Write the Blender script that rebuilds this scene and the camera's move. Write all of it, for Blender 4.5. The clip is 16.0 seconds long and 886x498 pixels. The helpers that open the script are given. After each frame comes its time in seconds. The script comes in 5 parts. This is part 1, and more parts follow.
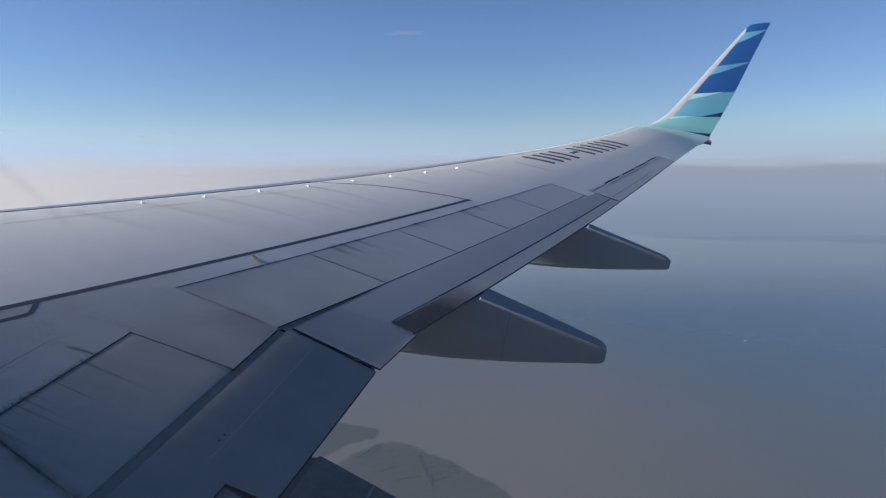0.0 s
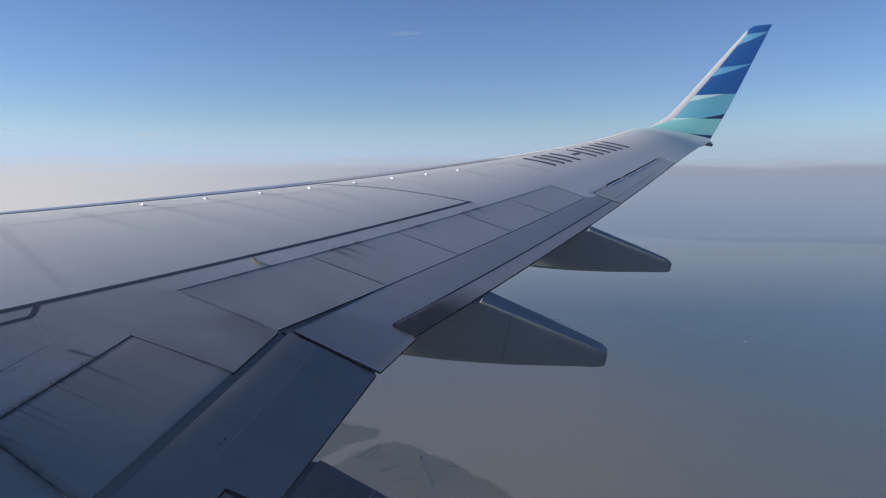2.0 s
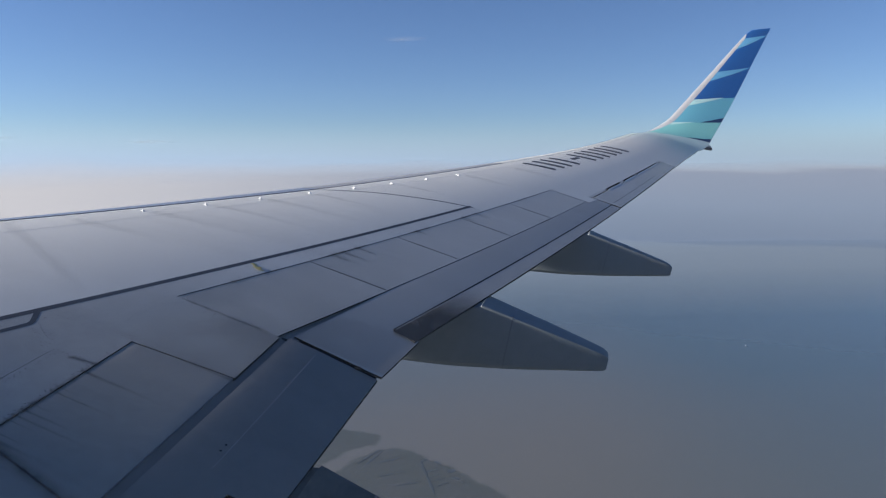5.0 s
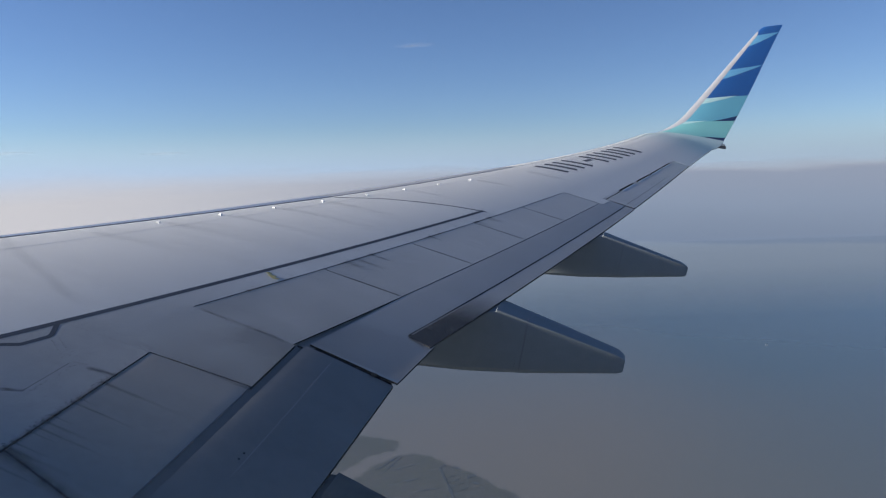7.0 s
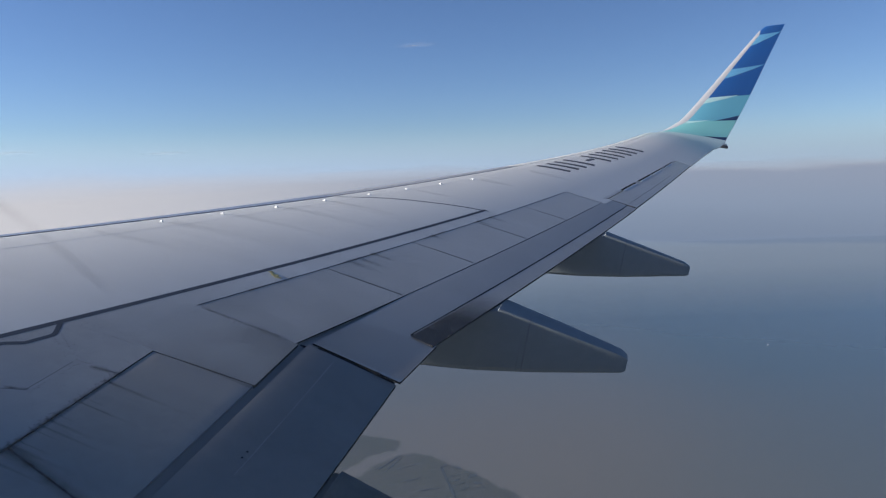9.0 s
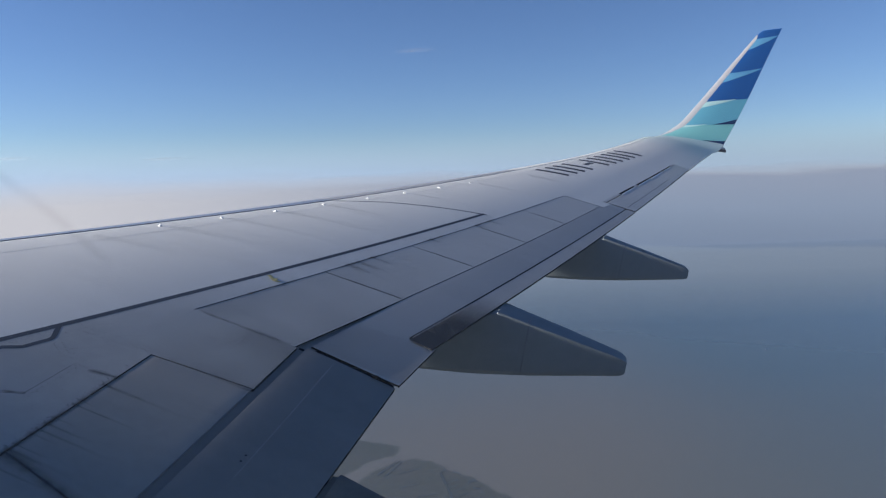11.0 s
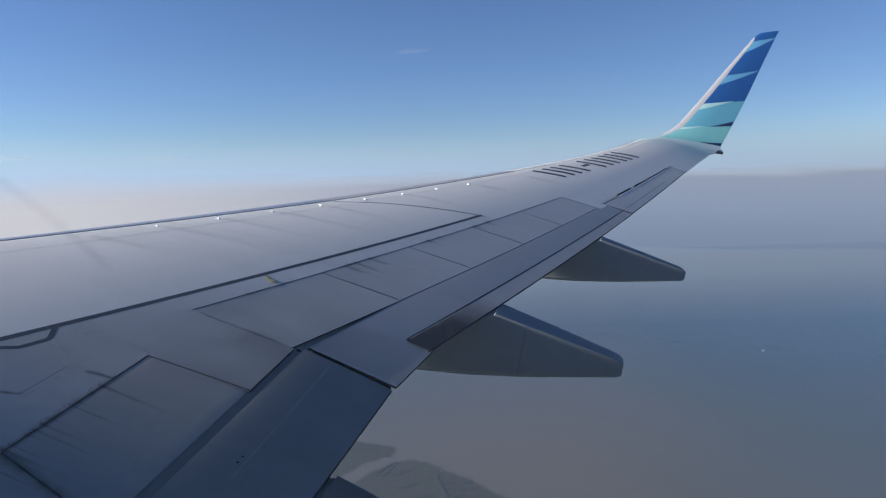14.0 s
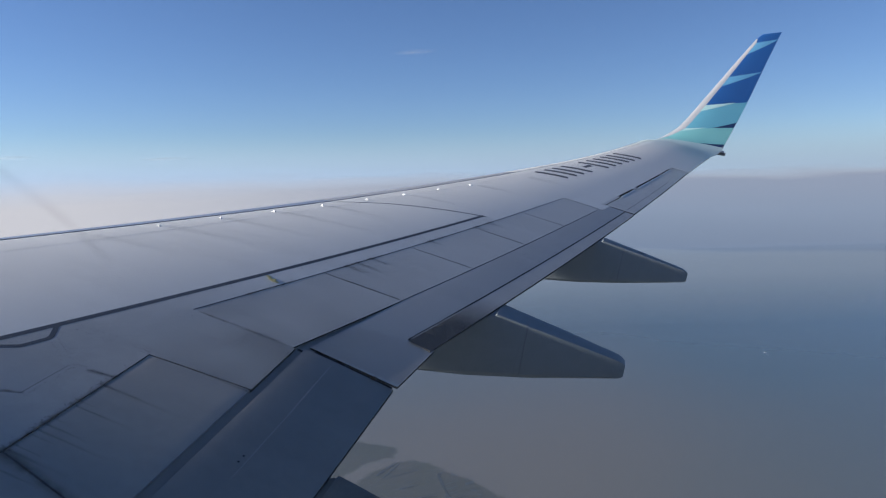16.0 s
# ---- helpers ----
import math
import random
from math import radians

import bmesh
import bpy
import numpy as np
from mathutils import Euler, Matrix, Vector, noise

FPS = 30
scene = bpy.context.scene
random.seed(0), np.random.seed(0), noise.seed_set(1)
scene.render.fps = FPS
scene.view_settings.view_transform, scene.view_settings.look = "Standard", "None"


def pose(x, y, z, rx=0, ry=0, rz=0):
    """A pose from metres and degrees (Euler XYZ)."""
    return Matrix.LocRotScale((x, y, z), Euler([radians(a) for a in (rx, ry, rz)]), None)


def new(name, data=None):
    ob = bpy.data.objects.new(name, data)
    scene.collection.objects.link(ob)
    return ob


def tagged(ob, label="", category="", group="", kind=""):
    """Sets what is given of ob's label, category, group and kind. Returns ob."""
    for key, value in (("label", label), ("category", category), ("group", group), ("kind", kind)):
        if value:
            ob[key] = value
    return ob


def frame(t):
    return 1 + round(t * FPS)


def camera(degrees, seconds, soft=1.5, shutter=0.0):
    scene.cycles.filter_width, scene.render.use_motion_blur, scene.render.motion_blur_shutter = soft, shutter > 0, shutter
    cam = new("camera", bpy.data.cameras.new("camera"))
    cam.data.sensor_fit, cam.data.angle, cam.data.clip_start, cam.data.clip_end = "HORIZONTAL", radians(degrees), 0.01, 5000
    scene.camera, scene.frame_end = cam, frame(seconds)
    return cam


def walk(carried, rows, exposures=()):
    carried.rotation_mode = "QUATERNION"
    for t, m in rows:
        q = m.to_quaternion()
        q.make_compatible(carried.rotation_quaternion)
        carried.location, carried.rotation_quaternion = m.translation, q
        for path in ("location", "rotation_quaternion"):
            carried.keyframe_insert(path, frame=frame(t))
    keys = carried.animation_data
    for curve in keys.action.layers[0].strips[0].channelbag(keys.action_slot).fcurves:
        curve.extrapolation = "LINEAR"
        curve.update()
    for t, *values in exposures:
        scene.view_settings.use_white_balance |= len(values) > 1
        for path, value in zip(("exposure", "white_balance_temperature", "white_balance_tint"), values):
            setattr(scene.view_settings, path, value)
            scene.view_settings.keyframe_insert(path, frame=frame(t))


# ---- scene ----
# ------------------------------------------------------------------ attitude and camera
# Aircraft axes: X aft, Y outboard along the starboard wing, Z up; the origin is on the centreline below the leading edge.
UP = Vector((-0.20416, 0.02362, 0.97865)).normalized()
ATTITUDE = UP.rotation_difference(Vector((0, 0, 1))).to_matrix().to_4x4()      # climbing, nose up

cam = camera(65.2, 16.0, soft=1.15)
PATH = (
    (0.0, 7.839, 1.603, 2.061, 12.386, -11.003, -11.035),
    (0.5, 7.834, 1.604, 2.074, 12.474, -10.999, -10.950),
    (1.0, 7.827, 1.612, 2.078, 12.513, -10.728, -11.008),
    (1.5, 7.831, 1.613, 2.072, 12.503, -10.797, -11.109),
    (2.0, 7.833, 1.609, 2.081, 12.476, -11.005, -11.149),
    (2.5, 7.827, 1.611, 2.080, 12.384, -10.985, -11.122),
    (3.0, 7.827, 1.608, 2.078, 12.395, -10.711, -10.957),
    (3.5, 7.827, 1.608, 2.082, 12.367, -10.803, -11.121),
    (4.0, 7.828, 1.613, 2.074, 12.390, -10.654, -11.049),
    (6.3, 7.829, 1.606, 2.078, 12.822, -10.496, -10.303),
    (6.5, 7.829, 1.606, 2.078, 13.117, -10.397, -9.950),
    (7.0, 7.840, 1.606, 2.081, 13.406, -10.336, -9.501),
    (7.5, 7.833, 1.605, 2.081, 13.366, -10.227, -9.486),
    (8.0, 7.834, 1.605, 2.079, 13.414, -10.211, -9.364),
    (8.5, 7.835, 1.605, 2.075, 13.538, -10.302, -9.520),
    (9.0, 7.832, 1.602, 2.076, 13.515, -10.382, -9.505),
    (11.5, 7.835, 1.601, 2.062, 13.400, -9.900, -9.362),
    (12.0, 7.840, 1.603, 2.066, 13.459, -10.044, -9.354),
    (12.5, 7.834, 1.601, 2.063, 13.376, -9.980, -9.570),
    (13.0, 7.837, 1.600, 2.066, 13.359, -10.081, -9.631),
    (13.5, 7.828, 1.603, 2.072, 13.199, -10.094, -9.827),
    (14.0, 7.832, 1.600, 2.066, 13.177, -9.842, -9.582),
    (14.5, 7.833, 1.604, 2.063, 13.312, -9.804, -9.388),
    (15.0, 7.829, 1.602, 2.073, 13.304, -9.850, -9.677),
    (15.5, 7.831, 1.602, 2.065, 13.216, -9.874, -9.788),
    (16.0, 7.833, 1.602, 2.062, 13.354, -9.804, -9.736),
)
walk(cam, [(t, ATTITUDE @ pose(x, y, z, 90 + pitch, roll, yaw)) for t, x, y, z, yaw, pitch, roll in PATH],
     exposures=((0.0, 0.73, 6620, 10), (3.5, 0.72, 6610, 10), (7.0, 0.69, 6590, 10), (9.0, 0.68, 6530, 10), (12.5, 0.69, 6440, 10), (16.0, 0.71, 6430, 10)))

# ------------------------------------------------------------------ sky and sun
SUN_ELEVATION, SUN_AZIMUTH = 19.2, -103.2          # azimuth clockwise from +Y
world = bpy.data.worlds.new("sky")
scene.world = world
world.use_nodes = True
wn, wl_ = world.node_tree.nodes, world.node_tree.links
wn.clear()
sky = wn.new("ShaderNodeTexSky")
sky.sky_type = "NISHITA"
sky.sun_disc = False
sky.sun_elevation, sky.sun_rotation = radians(SUN_ELEVATION), radians(SUN_AZIMUTH)
sky.altitude, sky.air_density, sky.dust_density, sky.ozone_density = 1500, 1.0, 0.1, 1.2
coord = wn.new("ShaderNodeTexCoord")
sep = wn.new("ShaderNodeSeparateXYZ")
wl_.new(coord.outputs["Generated"], sep.inputs[0])
haze_ramp = wn.new("ShaderNodeValToRGB")
el = haze_ramp.color_ramp
el.interpolation = "EASE"
el.elements[0].position, el.elements[0].color = 0.50, (1, 1, 1, 1)
el.elements[1].position, el.elements[1].color = 0.536, (0, 0, 0, 1)
lift = wn.new("ShaderNodeMath")
lift.operation = "MULTIPLY_ADD"
lift.inputs[1].default_value, lift.inputs[2].default_value = 0.5, 0.5
wl_.new(sep.outputs["Z"], lift.inputs[0])
wl_.new(lift.outputs[0], haze_ramp.inputs[0])
amount = wn.new("ShaderNodeMath")
amount.operation = "MULTIPLY"
wl_.new(haze_ramp.outputs[0], amount.inputs[0])
toward = wn.new("ShaderNodeVectorMath")           # the haze is brighter towards the sun
toward.operation = "DOT_PRODUCT"
toward.inputs[1].default_value = (math.sin(radians(SUN_AZIMUTH)), math.cos(radians(SUN_AZIMUTH)), 0)
wl_.new(coord.outputs["Generated"], toward.inputs[0])
sunward = wn.new("ShaderNodeMapRange")
sunward.inputs[1].default_value, sunward.inputs[2].default_value, sunward.inputs[3].default_value, sunward.inputs[4].default_value = -0.4, 0.6, 0.78, 0.88
wl_.new(toward.outputs["Value"], sunward.inputs[0])
wl_.new(sunward.outputs[0], amount.inputs[1])
bright = wn.new("ShaderNodeMapRange")
bright.inputs[1].default_value, bright.inputs[2].default_value, bright.inputs[3].default_value, bright.inputs[4].default_value = -0.55, 0.5, 0.50, 0.71
wl_.new(toward.outputs["Value"], bright.inputs[0])
bg_sky, bg_haze, mix_bg, out = (wn.new(k) for k in ("ShaderNodeBackground", "ShaderNodeBackground", "ShaderNodeMixShader", "ShaderNodeOutputWorld"))
bg_sky.inputs["Strength"].default_value = 0.057
bg_haze.inputs["Color"].default_value = (0.405, 0.55, 0.785, 1)
wl_.new(bright.outputs[0], bg_haze.inputs["Strength"])
tint = wn.new("ShaderNodeMix")
tint.data_type, tint.blend_type = "RGBA", "MULTIPLY"
tint.inputs["Factor"].default_value, tint.inputs["B"].default_value = 1.0, (0.735, 0.915, 1.29, 1)
wl_.new(sky.outputs[0], tint.inputs["A"])
wl_.new(tint.outputs["Result"], bg_sky.inputs["Color"])
wl_.new(amount.outputs[0], mix_bg.inputs[0])
wl_.new(bg_sky.outputs[0], mix_bg.inputs[1])
wl_.new(bg_haze.outputs[0], mix_bg.inputs[2])
wl_.new(mix_bg.outputs[0], out.inputs[0])

sun = new("sun", bpy.data.lights.new("sun", "SUN"))
sun.data.energy, sun.data.angle, sun.data.color = 5.0, radians(4.5), (1.0, 0.95, 0.89)
ce, se = math.cos(radians(SUN_ELEVATION)), math.sin(radians(SUN_ELEVATION))
to_sun = Vector((math.sin(radians(SUN_AZIMUTH)) * ce, math.cos(radians(SUN_AZIMUTH)) * ce, se))
sun.matrix_world = to_sun.to_track_quat("Z", "Y").to_matrix().to_4x4()


# ------------------------------------------------------------------ materials
def material(name, color, rough=0.5, metal=0.0, spec=0.5, coat=0.0):
    m = bpy.data.materials.new(name)
    m.use_nodes = True
    b = m.node_tree.nodes["Principled BSDF"]
    b.inputs["Base Color"].default_value = (*color, 1)
    b.inputs["Roughness"].default_value = rough
    b.inputs["Metallic"].default_value = metal
    b.inputs["Specular IOR Level"].default_value = spec
    b.inputs["Coat Weight"].default_value = coat
    return m


def weathered(name, light, dark, rough=0.4, metal=0.0, streak=(1.3, 9.0, 3.0), grain=60.0, bump=0.0004, dirt=0.5, spec=0.5, island=0.0, mottle=7.0):
    """Paint or metal with streaks along the airflow, blotches, and a fine grain in gloss and relief."""
    m = material(name, light, rough, metal, spec)
    n, l = m.node_tree.nodes, m.node_tree.links
    b = n["Principled BSDF"]
    tc = n.new("ShaderNodeTexCoord")
    mp = n.new("ShaderNodeMapping")
    mp.inputs["Scale"].default_value = streak
    l.new(tc.outputs["Object"], mp.inputs[0])
    na, nb, nc = (n.new("ShaderNodeTexNoise") for _ in range(3))
    na.inputs["Scale"].default_value, na.inputs["Detail"].default_value = 1.0, 5
    nb.inputs["Scale"].default_value, nb.inputs["Detail"].default_value = 1.1, 3
    nc.inputs["Scale"].default_value, nc.inputs["Detail"].default_value = grain, 2
    l.new(mp.outputs[0], na.inputs["Vector"])
    l.new(tc.outputs["Object"], nb.inputs["Vector"])
    l.new(tc.outputs["Object"], nc.inputs["Vector"])
    r = n.new("ShaderNodeMapRange")
    r.inputs[1].default_value, r.inputs[2].default_value, r.inputs[4].default_value = 0.38, 0.78, dirt
    l.new(na.outputs["Fac"], r.inputs[0])
    r2 = n.new("ShaderNodeMapRange")
    r2.inputs[1].default_value, r2.inputs[2].default_value, r2.inputs[4].default_value = 0.35, 0.75, dirt * 0.6
    l.new(nb.outputs["Fac"], r2.inputs[0])
    s = n.new("ShaderNodeMath")
    s.use_clamp = True
    l.new(r.outputs[0], s.inputs[0])
    l.new(r2.outputs[0], s.inputs[1])
    mx = n.new("ShaderNodeMix")
    mx.data_type = "RGBA"
    mx.inputs["A"].default_value, mx.inputs["B"].default_value = (*light, 1), (*dark, 1)
    spots = n.new("ShaderNodeTexNoise")
    spots.inputs["Scale"].default_value, spots.inputs["Detail"].default_value, spots.inputs["Roughness"].default_value = mottle, 6, 0.7
    l.new(tc.outputs["Object"], spots.inputs["Vector"])
    r3 = n.new("ShaderNodeMapRange")
    r3.inputs[1].default_value, r3.inputs[2].default_value, r3.inputs[3].default_value, r3.inputs[4].default_value = 0.36, 0.70, -dirt * 0.4, dirt * 0.85
    l.new(spots.outputs["Fac"], r3.inputs[0])
    s3 = n.new("ShaderNodeMath")
    s3.use_clamp = True
    l.new(s.outputs[0], s3.inputs[0])
    l.new(r3.outputs[0], s3.inputs[1])
    l.new(s3.outputs[0], mx.inputs["Factor"])
    col = mx.outputs["Result"]
    if island:
        oi = n.new("ShaderNodeObjectInfo")
        v = n.new("ShaderNodeMapRange")
        v.inputs[3].default_value, v.inputs[4].default_value = 1 - island, 1 + island
        l.new(oi.outputs["Random"], v.inputs[0])
        h = n.new("ShaderNodeHueSaturation")
        l.new(v.outputs[0], h.inputs["Value"])
        l.new(col, h.inputs["Color"])
        col = h.outputs[0]
    l.new(col, b.inputs["Base Color"])
    rr = n.new("ShaderNodeMapRange")
    rr.inputs[3].default_value, rr.inputs[4].default_value = rough - 0.06, rough + 0.1
    l.new(na.outputs["Fac"], rr.inputs[0])
    l.new(rr.outputs[0], b.inputs["Roughness"])
    bp = n.new("ShaderNodeBump")
    bp.inputs["Strength"].default_value, bp.inputs["Distance"].default_value = 0.5, bump
    l.new(nc.outputs["Fac"], bp.inputs["Height"])
    l.new(bp.outputs[0], b.inputs["Normal"])
    return m


WING_GREY = weathered("grey_wing_paint", (0.70, 0.69, 0.645), (0.59, 0.58, 0.54), 0.47, spec=0.38, streak=(0.45, 5.0, 3.0), dirt=0.36, mottle=14.0)
# Greys stepped darker aft and inboard: the wing's shade put into the paint.
PANEL_GREY = weathered("grey_panel_shade", (0.52, 0.509, 0.472), (0.415, 0.407, 0.377), 0.40, island=0.03, streak=(0.5, 6.0, 3.0), dirt=0.38, mottle=16.0)
INNER_PANEL_SHADE = weathered("inner_spoiler_shade", (0.315, 0.30, 0.27), (0.235, 0.226, 0.206), 0.42, streak=(0.5, 6.0, 3.0), dirt=0.40, mottle=16.0)
FLAP_GREY = weathered("grey_flap_shade", (0.405, 0.396, 0.374), (0.315, 0.308, 0.29), 0.40, streak=(0.8, 6.0, 3.0), dirt=0.36, mottle=16.0)
INNER_FLAP_SHADE = weathered("inner_flap_shade", (0.208, 0.202, 0.188), (0.155, 0.151, 0.142), 0.45, streak=(0.8, 6.0, 3.0), dirt=0.36, mottle=16.0)
DARK_FAIRING = weathered("dark_fairing_paint", (0.115, 0.12, 0.115), (0.06, 0.062, 0.06), 0.75, streak=(1.0, 3.0, 6.0), spec=0.2, dirt=0.6, mottle=7.0)
FAIRING_GREY = weathered("grey_fairing_paint", (0.212, 0.240, 0.250), (0.165, 0.188, 0.197), 0.72, streak=(1.0, 3.0, 6.0), spec=0.25, dirt=0.4, mottle=12.0)
SLAT_METAL = weathered("bare_slat_metal", (0.55, 0.56, 0.58), (0.42, 0.42, 0.44), 0.36, metal=0.7, dirt=0.35)
SLAT_DULL = weathered("dull_slat_metal", (0.46, 0.455, 0.45), (0.36, 0.355, 0.35), 0.45, metal=0.35, dirt=0.35)
CORE_DARK = weathered("dark_structure", (0.035, 0.037, 0.042), (0.015, 0.015, 0.018), 0.7)
# Black for the shade in the flap end gaps, and for small fittings.
GAP_FITTING_BLACK = weathered("gap_and_fitting_black", (0.010, 0.010, 0.011), (0.006, 0.006, 0.007), 0.9, spec=0.2)
EDGE_DARK = weathered("dark_panel_edge", (0.022, 0.024, 0.028), (0.015, 0.016, 0.018), 0.75, spec=0.25)
SEAL_DARK = weathered("blue_grey_seal", (0.15, 0.16, 0.19), (0.10, 0.105, 0.125), 0.5)
LINE_DARK = weathered("dark_walkway_paint", (0.040, 0.048, 0.062), (0.06, 0.066, 0.078), 0.6)
RUST_DARK = weathered("rusty_dark_metal", (0.10, 0.075, 0.06), (0.04, 0.036, 0.036), 0.6, streak=(20, 20, 20), mottle=60.0)
RIVET_DARK = weathered("dirty_rivet", (0.085, 0.085, 0.09), (0.16, 0.16, 0.165), 0.6, streak=(9, 9, 9), mottle=30.0)
MARK_DARK = weathered("dark_marking_paint", (0.022, 0.025, 0.035), (0.05, 0.05, 0.055), 0.5)
SCRATCH = weathered("bare_scratch", (0.30, 0.30, 0.31), (0.20, 0.20, 0.20), 0.5, streak=(8, 8, 8), mottle=20.0)
WHITE = weathered("white_paint", (0.74, 0.75, 0.76), (0.60, 0.60, 0.60), 0.35, dirt=0.3)
TIP_WHITE = weathered("pale_winglet_paint", (0.46, 0.462, 0.475), (0.38, 0.382, 0.395), 0.33, dirt=0.4)
YELLOW = weathered("yellow_fitting_paint", (0.60, 0.51, 0.20), (0.40, 0.33, 0.14), 0.55, streak=(30, 30, 30))


def graded(name, source, color, y0, y1, blend="MIX"):
    """A copy of a paint that is sprayed over into another colour along the span, or darkened by painted shade."""
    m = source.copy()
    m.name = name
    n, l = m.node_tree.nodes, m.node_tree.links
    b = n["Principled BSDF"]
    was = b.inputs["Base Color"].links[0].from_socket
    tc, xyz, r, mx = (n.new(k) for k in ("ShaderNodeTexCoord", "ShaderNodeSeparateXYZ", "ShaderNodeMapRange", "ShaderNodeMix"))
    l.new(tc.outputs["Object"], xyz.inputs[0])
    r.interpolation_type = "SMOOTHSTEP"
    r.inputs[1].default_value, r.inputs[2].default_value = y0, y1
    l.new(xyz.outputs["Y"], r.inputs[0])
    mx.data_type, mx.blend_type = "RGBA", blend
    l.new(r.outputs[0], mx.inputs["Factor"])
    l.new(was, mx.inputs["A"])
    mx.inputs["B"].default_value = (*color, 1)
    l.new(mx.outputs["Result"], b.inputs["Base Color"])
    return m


# Trailing panels: shade painted in, deepening towards the wing root.
TRAIL_SHADE = graded("trailing_panel_root_shade", weathered("grey_trailing_panel_paint", (0.64, 0.63, 0.588), (0.50, 0.49, 0.455), 0.42, streak=(0.5, 5.0, 3.0), dirt=0.42, mottle=16.0), (0.635, 0.635, 0.635), 6.5, 4.8, "MULTIPLY")
TIP_FADE = graded("grey_to_mint_tip_paint", WING_GREY, (0.50, 0.62, 0.61), 15.2, 16.75)
BLUE = weathered("deep_blue_paint", (0.017, 0.100, 0.320), (0.015, 0.085, 0.275), 0.32, dirt=0.3)
SKY_BLUE = weathered("light_blue_paint", (0.14, 0.385, 0.60), (0.11, 0.33, 0.53), 0.32, dirt=0.3)
TEAL = weathered("teal_paint", (0.145, 0.43, 0.54), (0.125, 0.385, 0.485), 0.32, dirt=0.3)
MINT = weathered("mint_paint", (0.225, 0.55, 0.535), (0.195, 0.49, 0.48), 0.32, dirt=0.3)
PALE_MINT = weathered("pale_mint_paint", (0.48, 0.72, 0.70), (0.42, 0.64, 0.62), 0.32, dirt=0.3)
NAVY = weathered("navy_paint", (0.012, 0.035, 0.11), (0.01, 0.03, 0.09), 0.35, dirt=0.3)
LAMP_DARK = weathered("smoked_lamp_plastic", (0.17, 0.15, 0.145), (0.11, 0.10, 0.10), 0.3)
CABIN = weathered("cabin_white_paint", (0.62, 0.62, 0.62), (0.52, 0.52, 0.52), 0.45)


# ------------------------------------------------------------------ mesh helpers
def curve(xs, ys):
    """A smooth curve through the knots (xs, ys)."""
    xs, ys = np.array(xs, float), np.array(ys, float)
    d = np.gradient(ys, xs)

    def f(x):
        x = min(max(x, xs[0]), xs[-1])
        i = int(min(max(np.searchsorted(xs, x) - 1, 0), len(xs) - 2))
        w = xs[i + 1] - xs[i]
        t = (x - xs[i]) / w
        return float(ys[i] * (1 + 2 * t) * (1 - t) ** 2 + d[i] * w * t * (1 - t) ** 2
                     + ys[i + 1] * t * t * (3 - 2 * t) + d[i + 1] * w * t * t * (t - 1))
    return f


def mesh_object(name, verts, faces, mat, parent=None, label="", smooth=True, sharp=40, edge=None, first_edge=0):
    me = bpy.data.meshes.new(name)
    me.from_pydata([tuple(v) for v in verts], [], faces)
    me.materials.append(mat)
    if edge is not None:
        me.materials.append(edge)
        for i in range(first_edge, len(me.polygons)):
            me.polygons[i].material_index = 1
    bm = bmesh.new()
    bm.from_mesh(me)
    bmesh.ops.recalc_face_normals(bm, faces=bm.faces)
    for fc in bm.faces:
        fc.smooth = smooth
    for ed in bm.edges:
        if len(ed.link_faces) == 2 and ed.calc_face_angle(0) > radians(sharp):
            ed.smooth = False
    bm.to_mesh(me)
    bm.free()
    ob = new(name, me)
    if parent is not None:
        ob.parent = parent
    return tagged(ob, label)


def loft(rings, cap=True):
    """Vertices and faces of closed rings of equal length, joined in order."""
    n = len(rings[0])
    verts = [v for r in rings for v in r]
    faces = [(i * n + j, i * n + (j + 1) % n, (i + 1) * n + (j + 1) % n, (i + 1) * n + j) for i in range(len(rings) - 1) for j in range(n)]
    if cap:
        faces += [tuple(range(n)), tuple(range((len(rings) - 1) * n, len(rings) * n))]
    return verts, faces


# ------------------------------------------------------------------ the wing's shape
SWEEP, TIP_Y, TIP_CHORD, TE_SWEEP, DIHEDRAL, FLEX = 0.525, 16.6, 1.134, 0.2819, 0.10508, 0.0045
upper = curve([math.sqrt(u) for u in (0, 0.01, 0.03, 0.05, 0.1, 0.2, 0.3, 0.4, 0.5, 0.6, 0.7, 0.8, 0.9, 1.0)],
              [0, 0.0105, 0.0228, 0.0315, 0.0465, 0.060, 0.064, 0.063, 0.058, 0.049, 0.037, 0.025, 0.0125, 0])


def lead(y):
    return SWEEP * y - 0.016 * max(0, y - 14.3) ** 2


def trail(y):
    return SWEEP * TIP_Y + TIP_CHORD + TE_SWEEP * (y - TIP_Y) + 0.018 * max(0, y - 14.6) ** 2


def chord(y):
    return trail(y) - lead(y)


def base(y):
    return (y - 1.9) * DIHEDRAL + FLEX * (y - 1.9) ** 2


def at(u):
    """The line of a constant share of the chord."""
    return lambda y: lead(y) + u * chord(y)


def fixed(x):
    return lambda y: x


def twist(y):
    """The rise of the leading edge where the tip blends into the winglet."""
    return 0.009 * max(0, y - 13.2) ** 2


def top(x, y):
    """The height of the upper surface."""
    u = min(max((x - lead(y)) / chord(y), 0), 1)
    return base(y) + chord(y) * upper(math.sqrt(u)) + twist(y) * (1 - u)


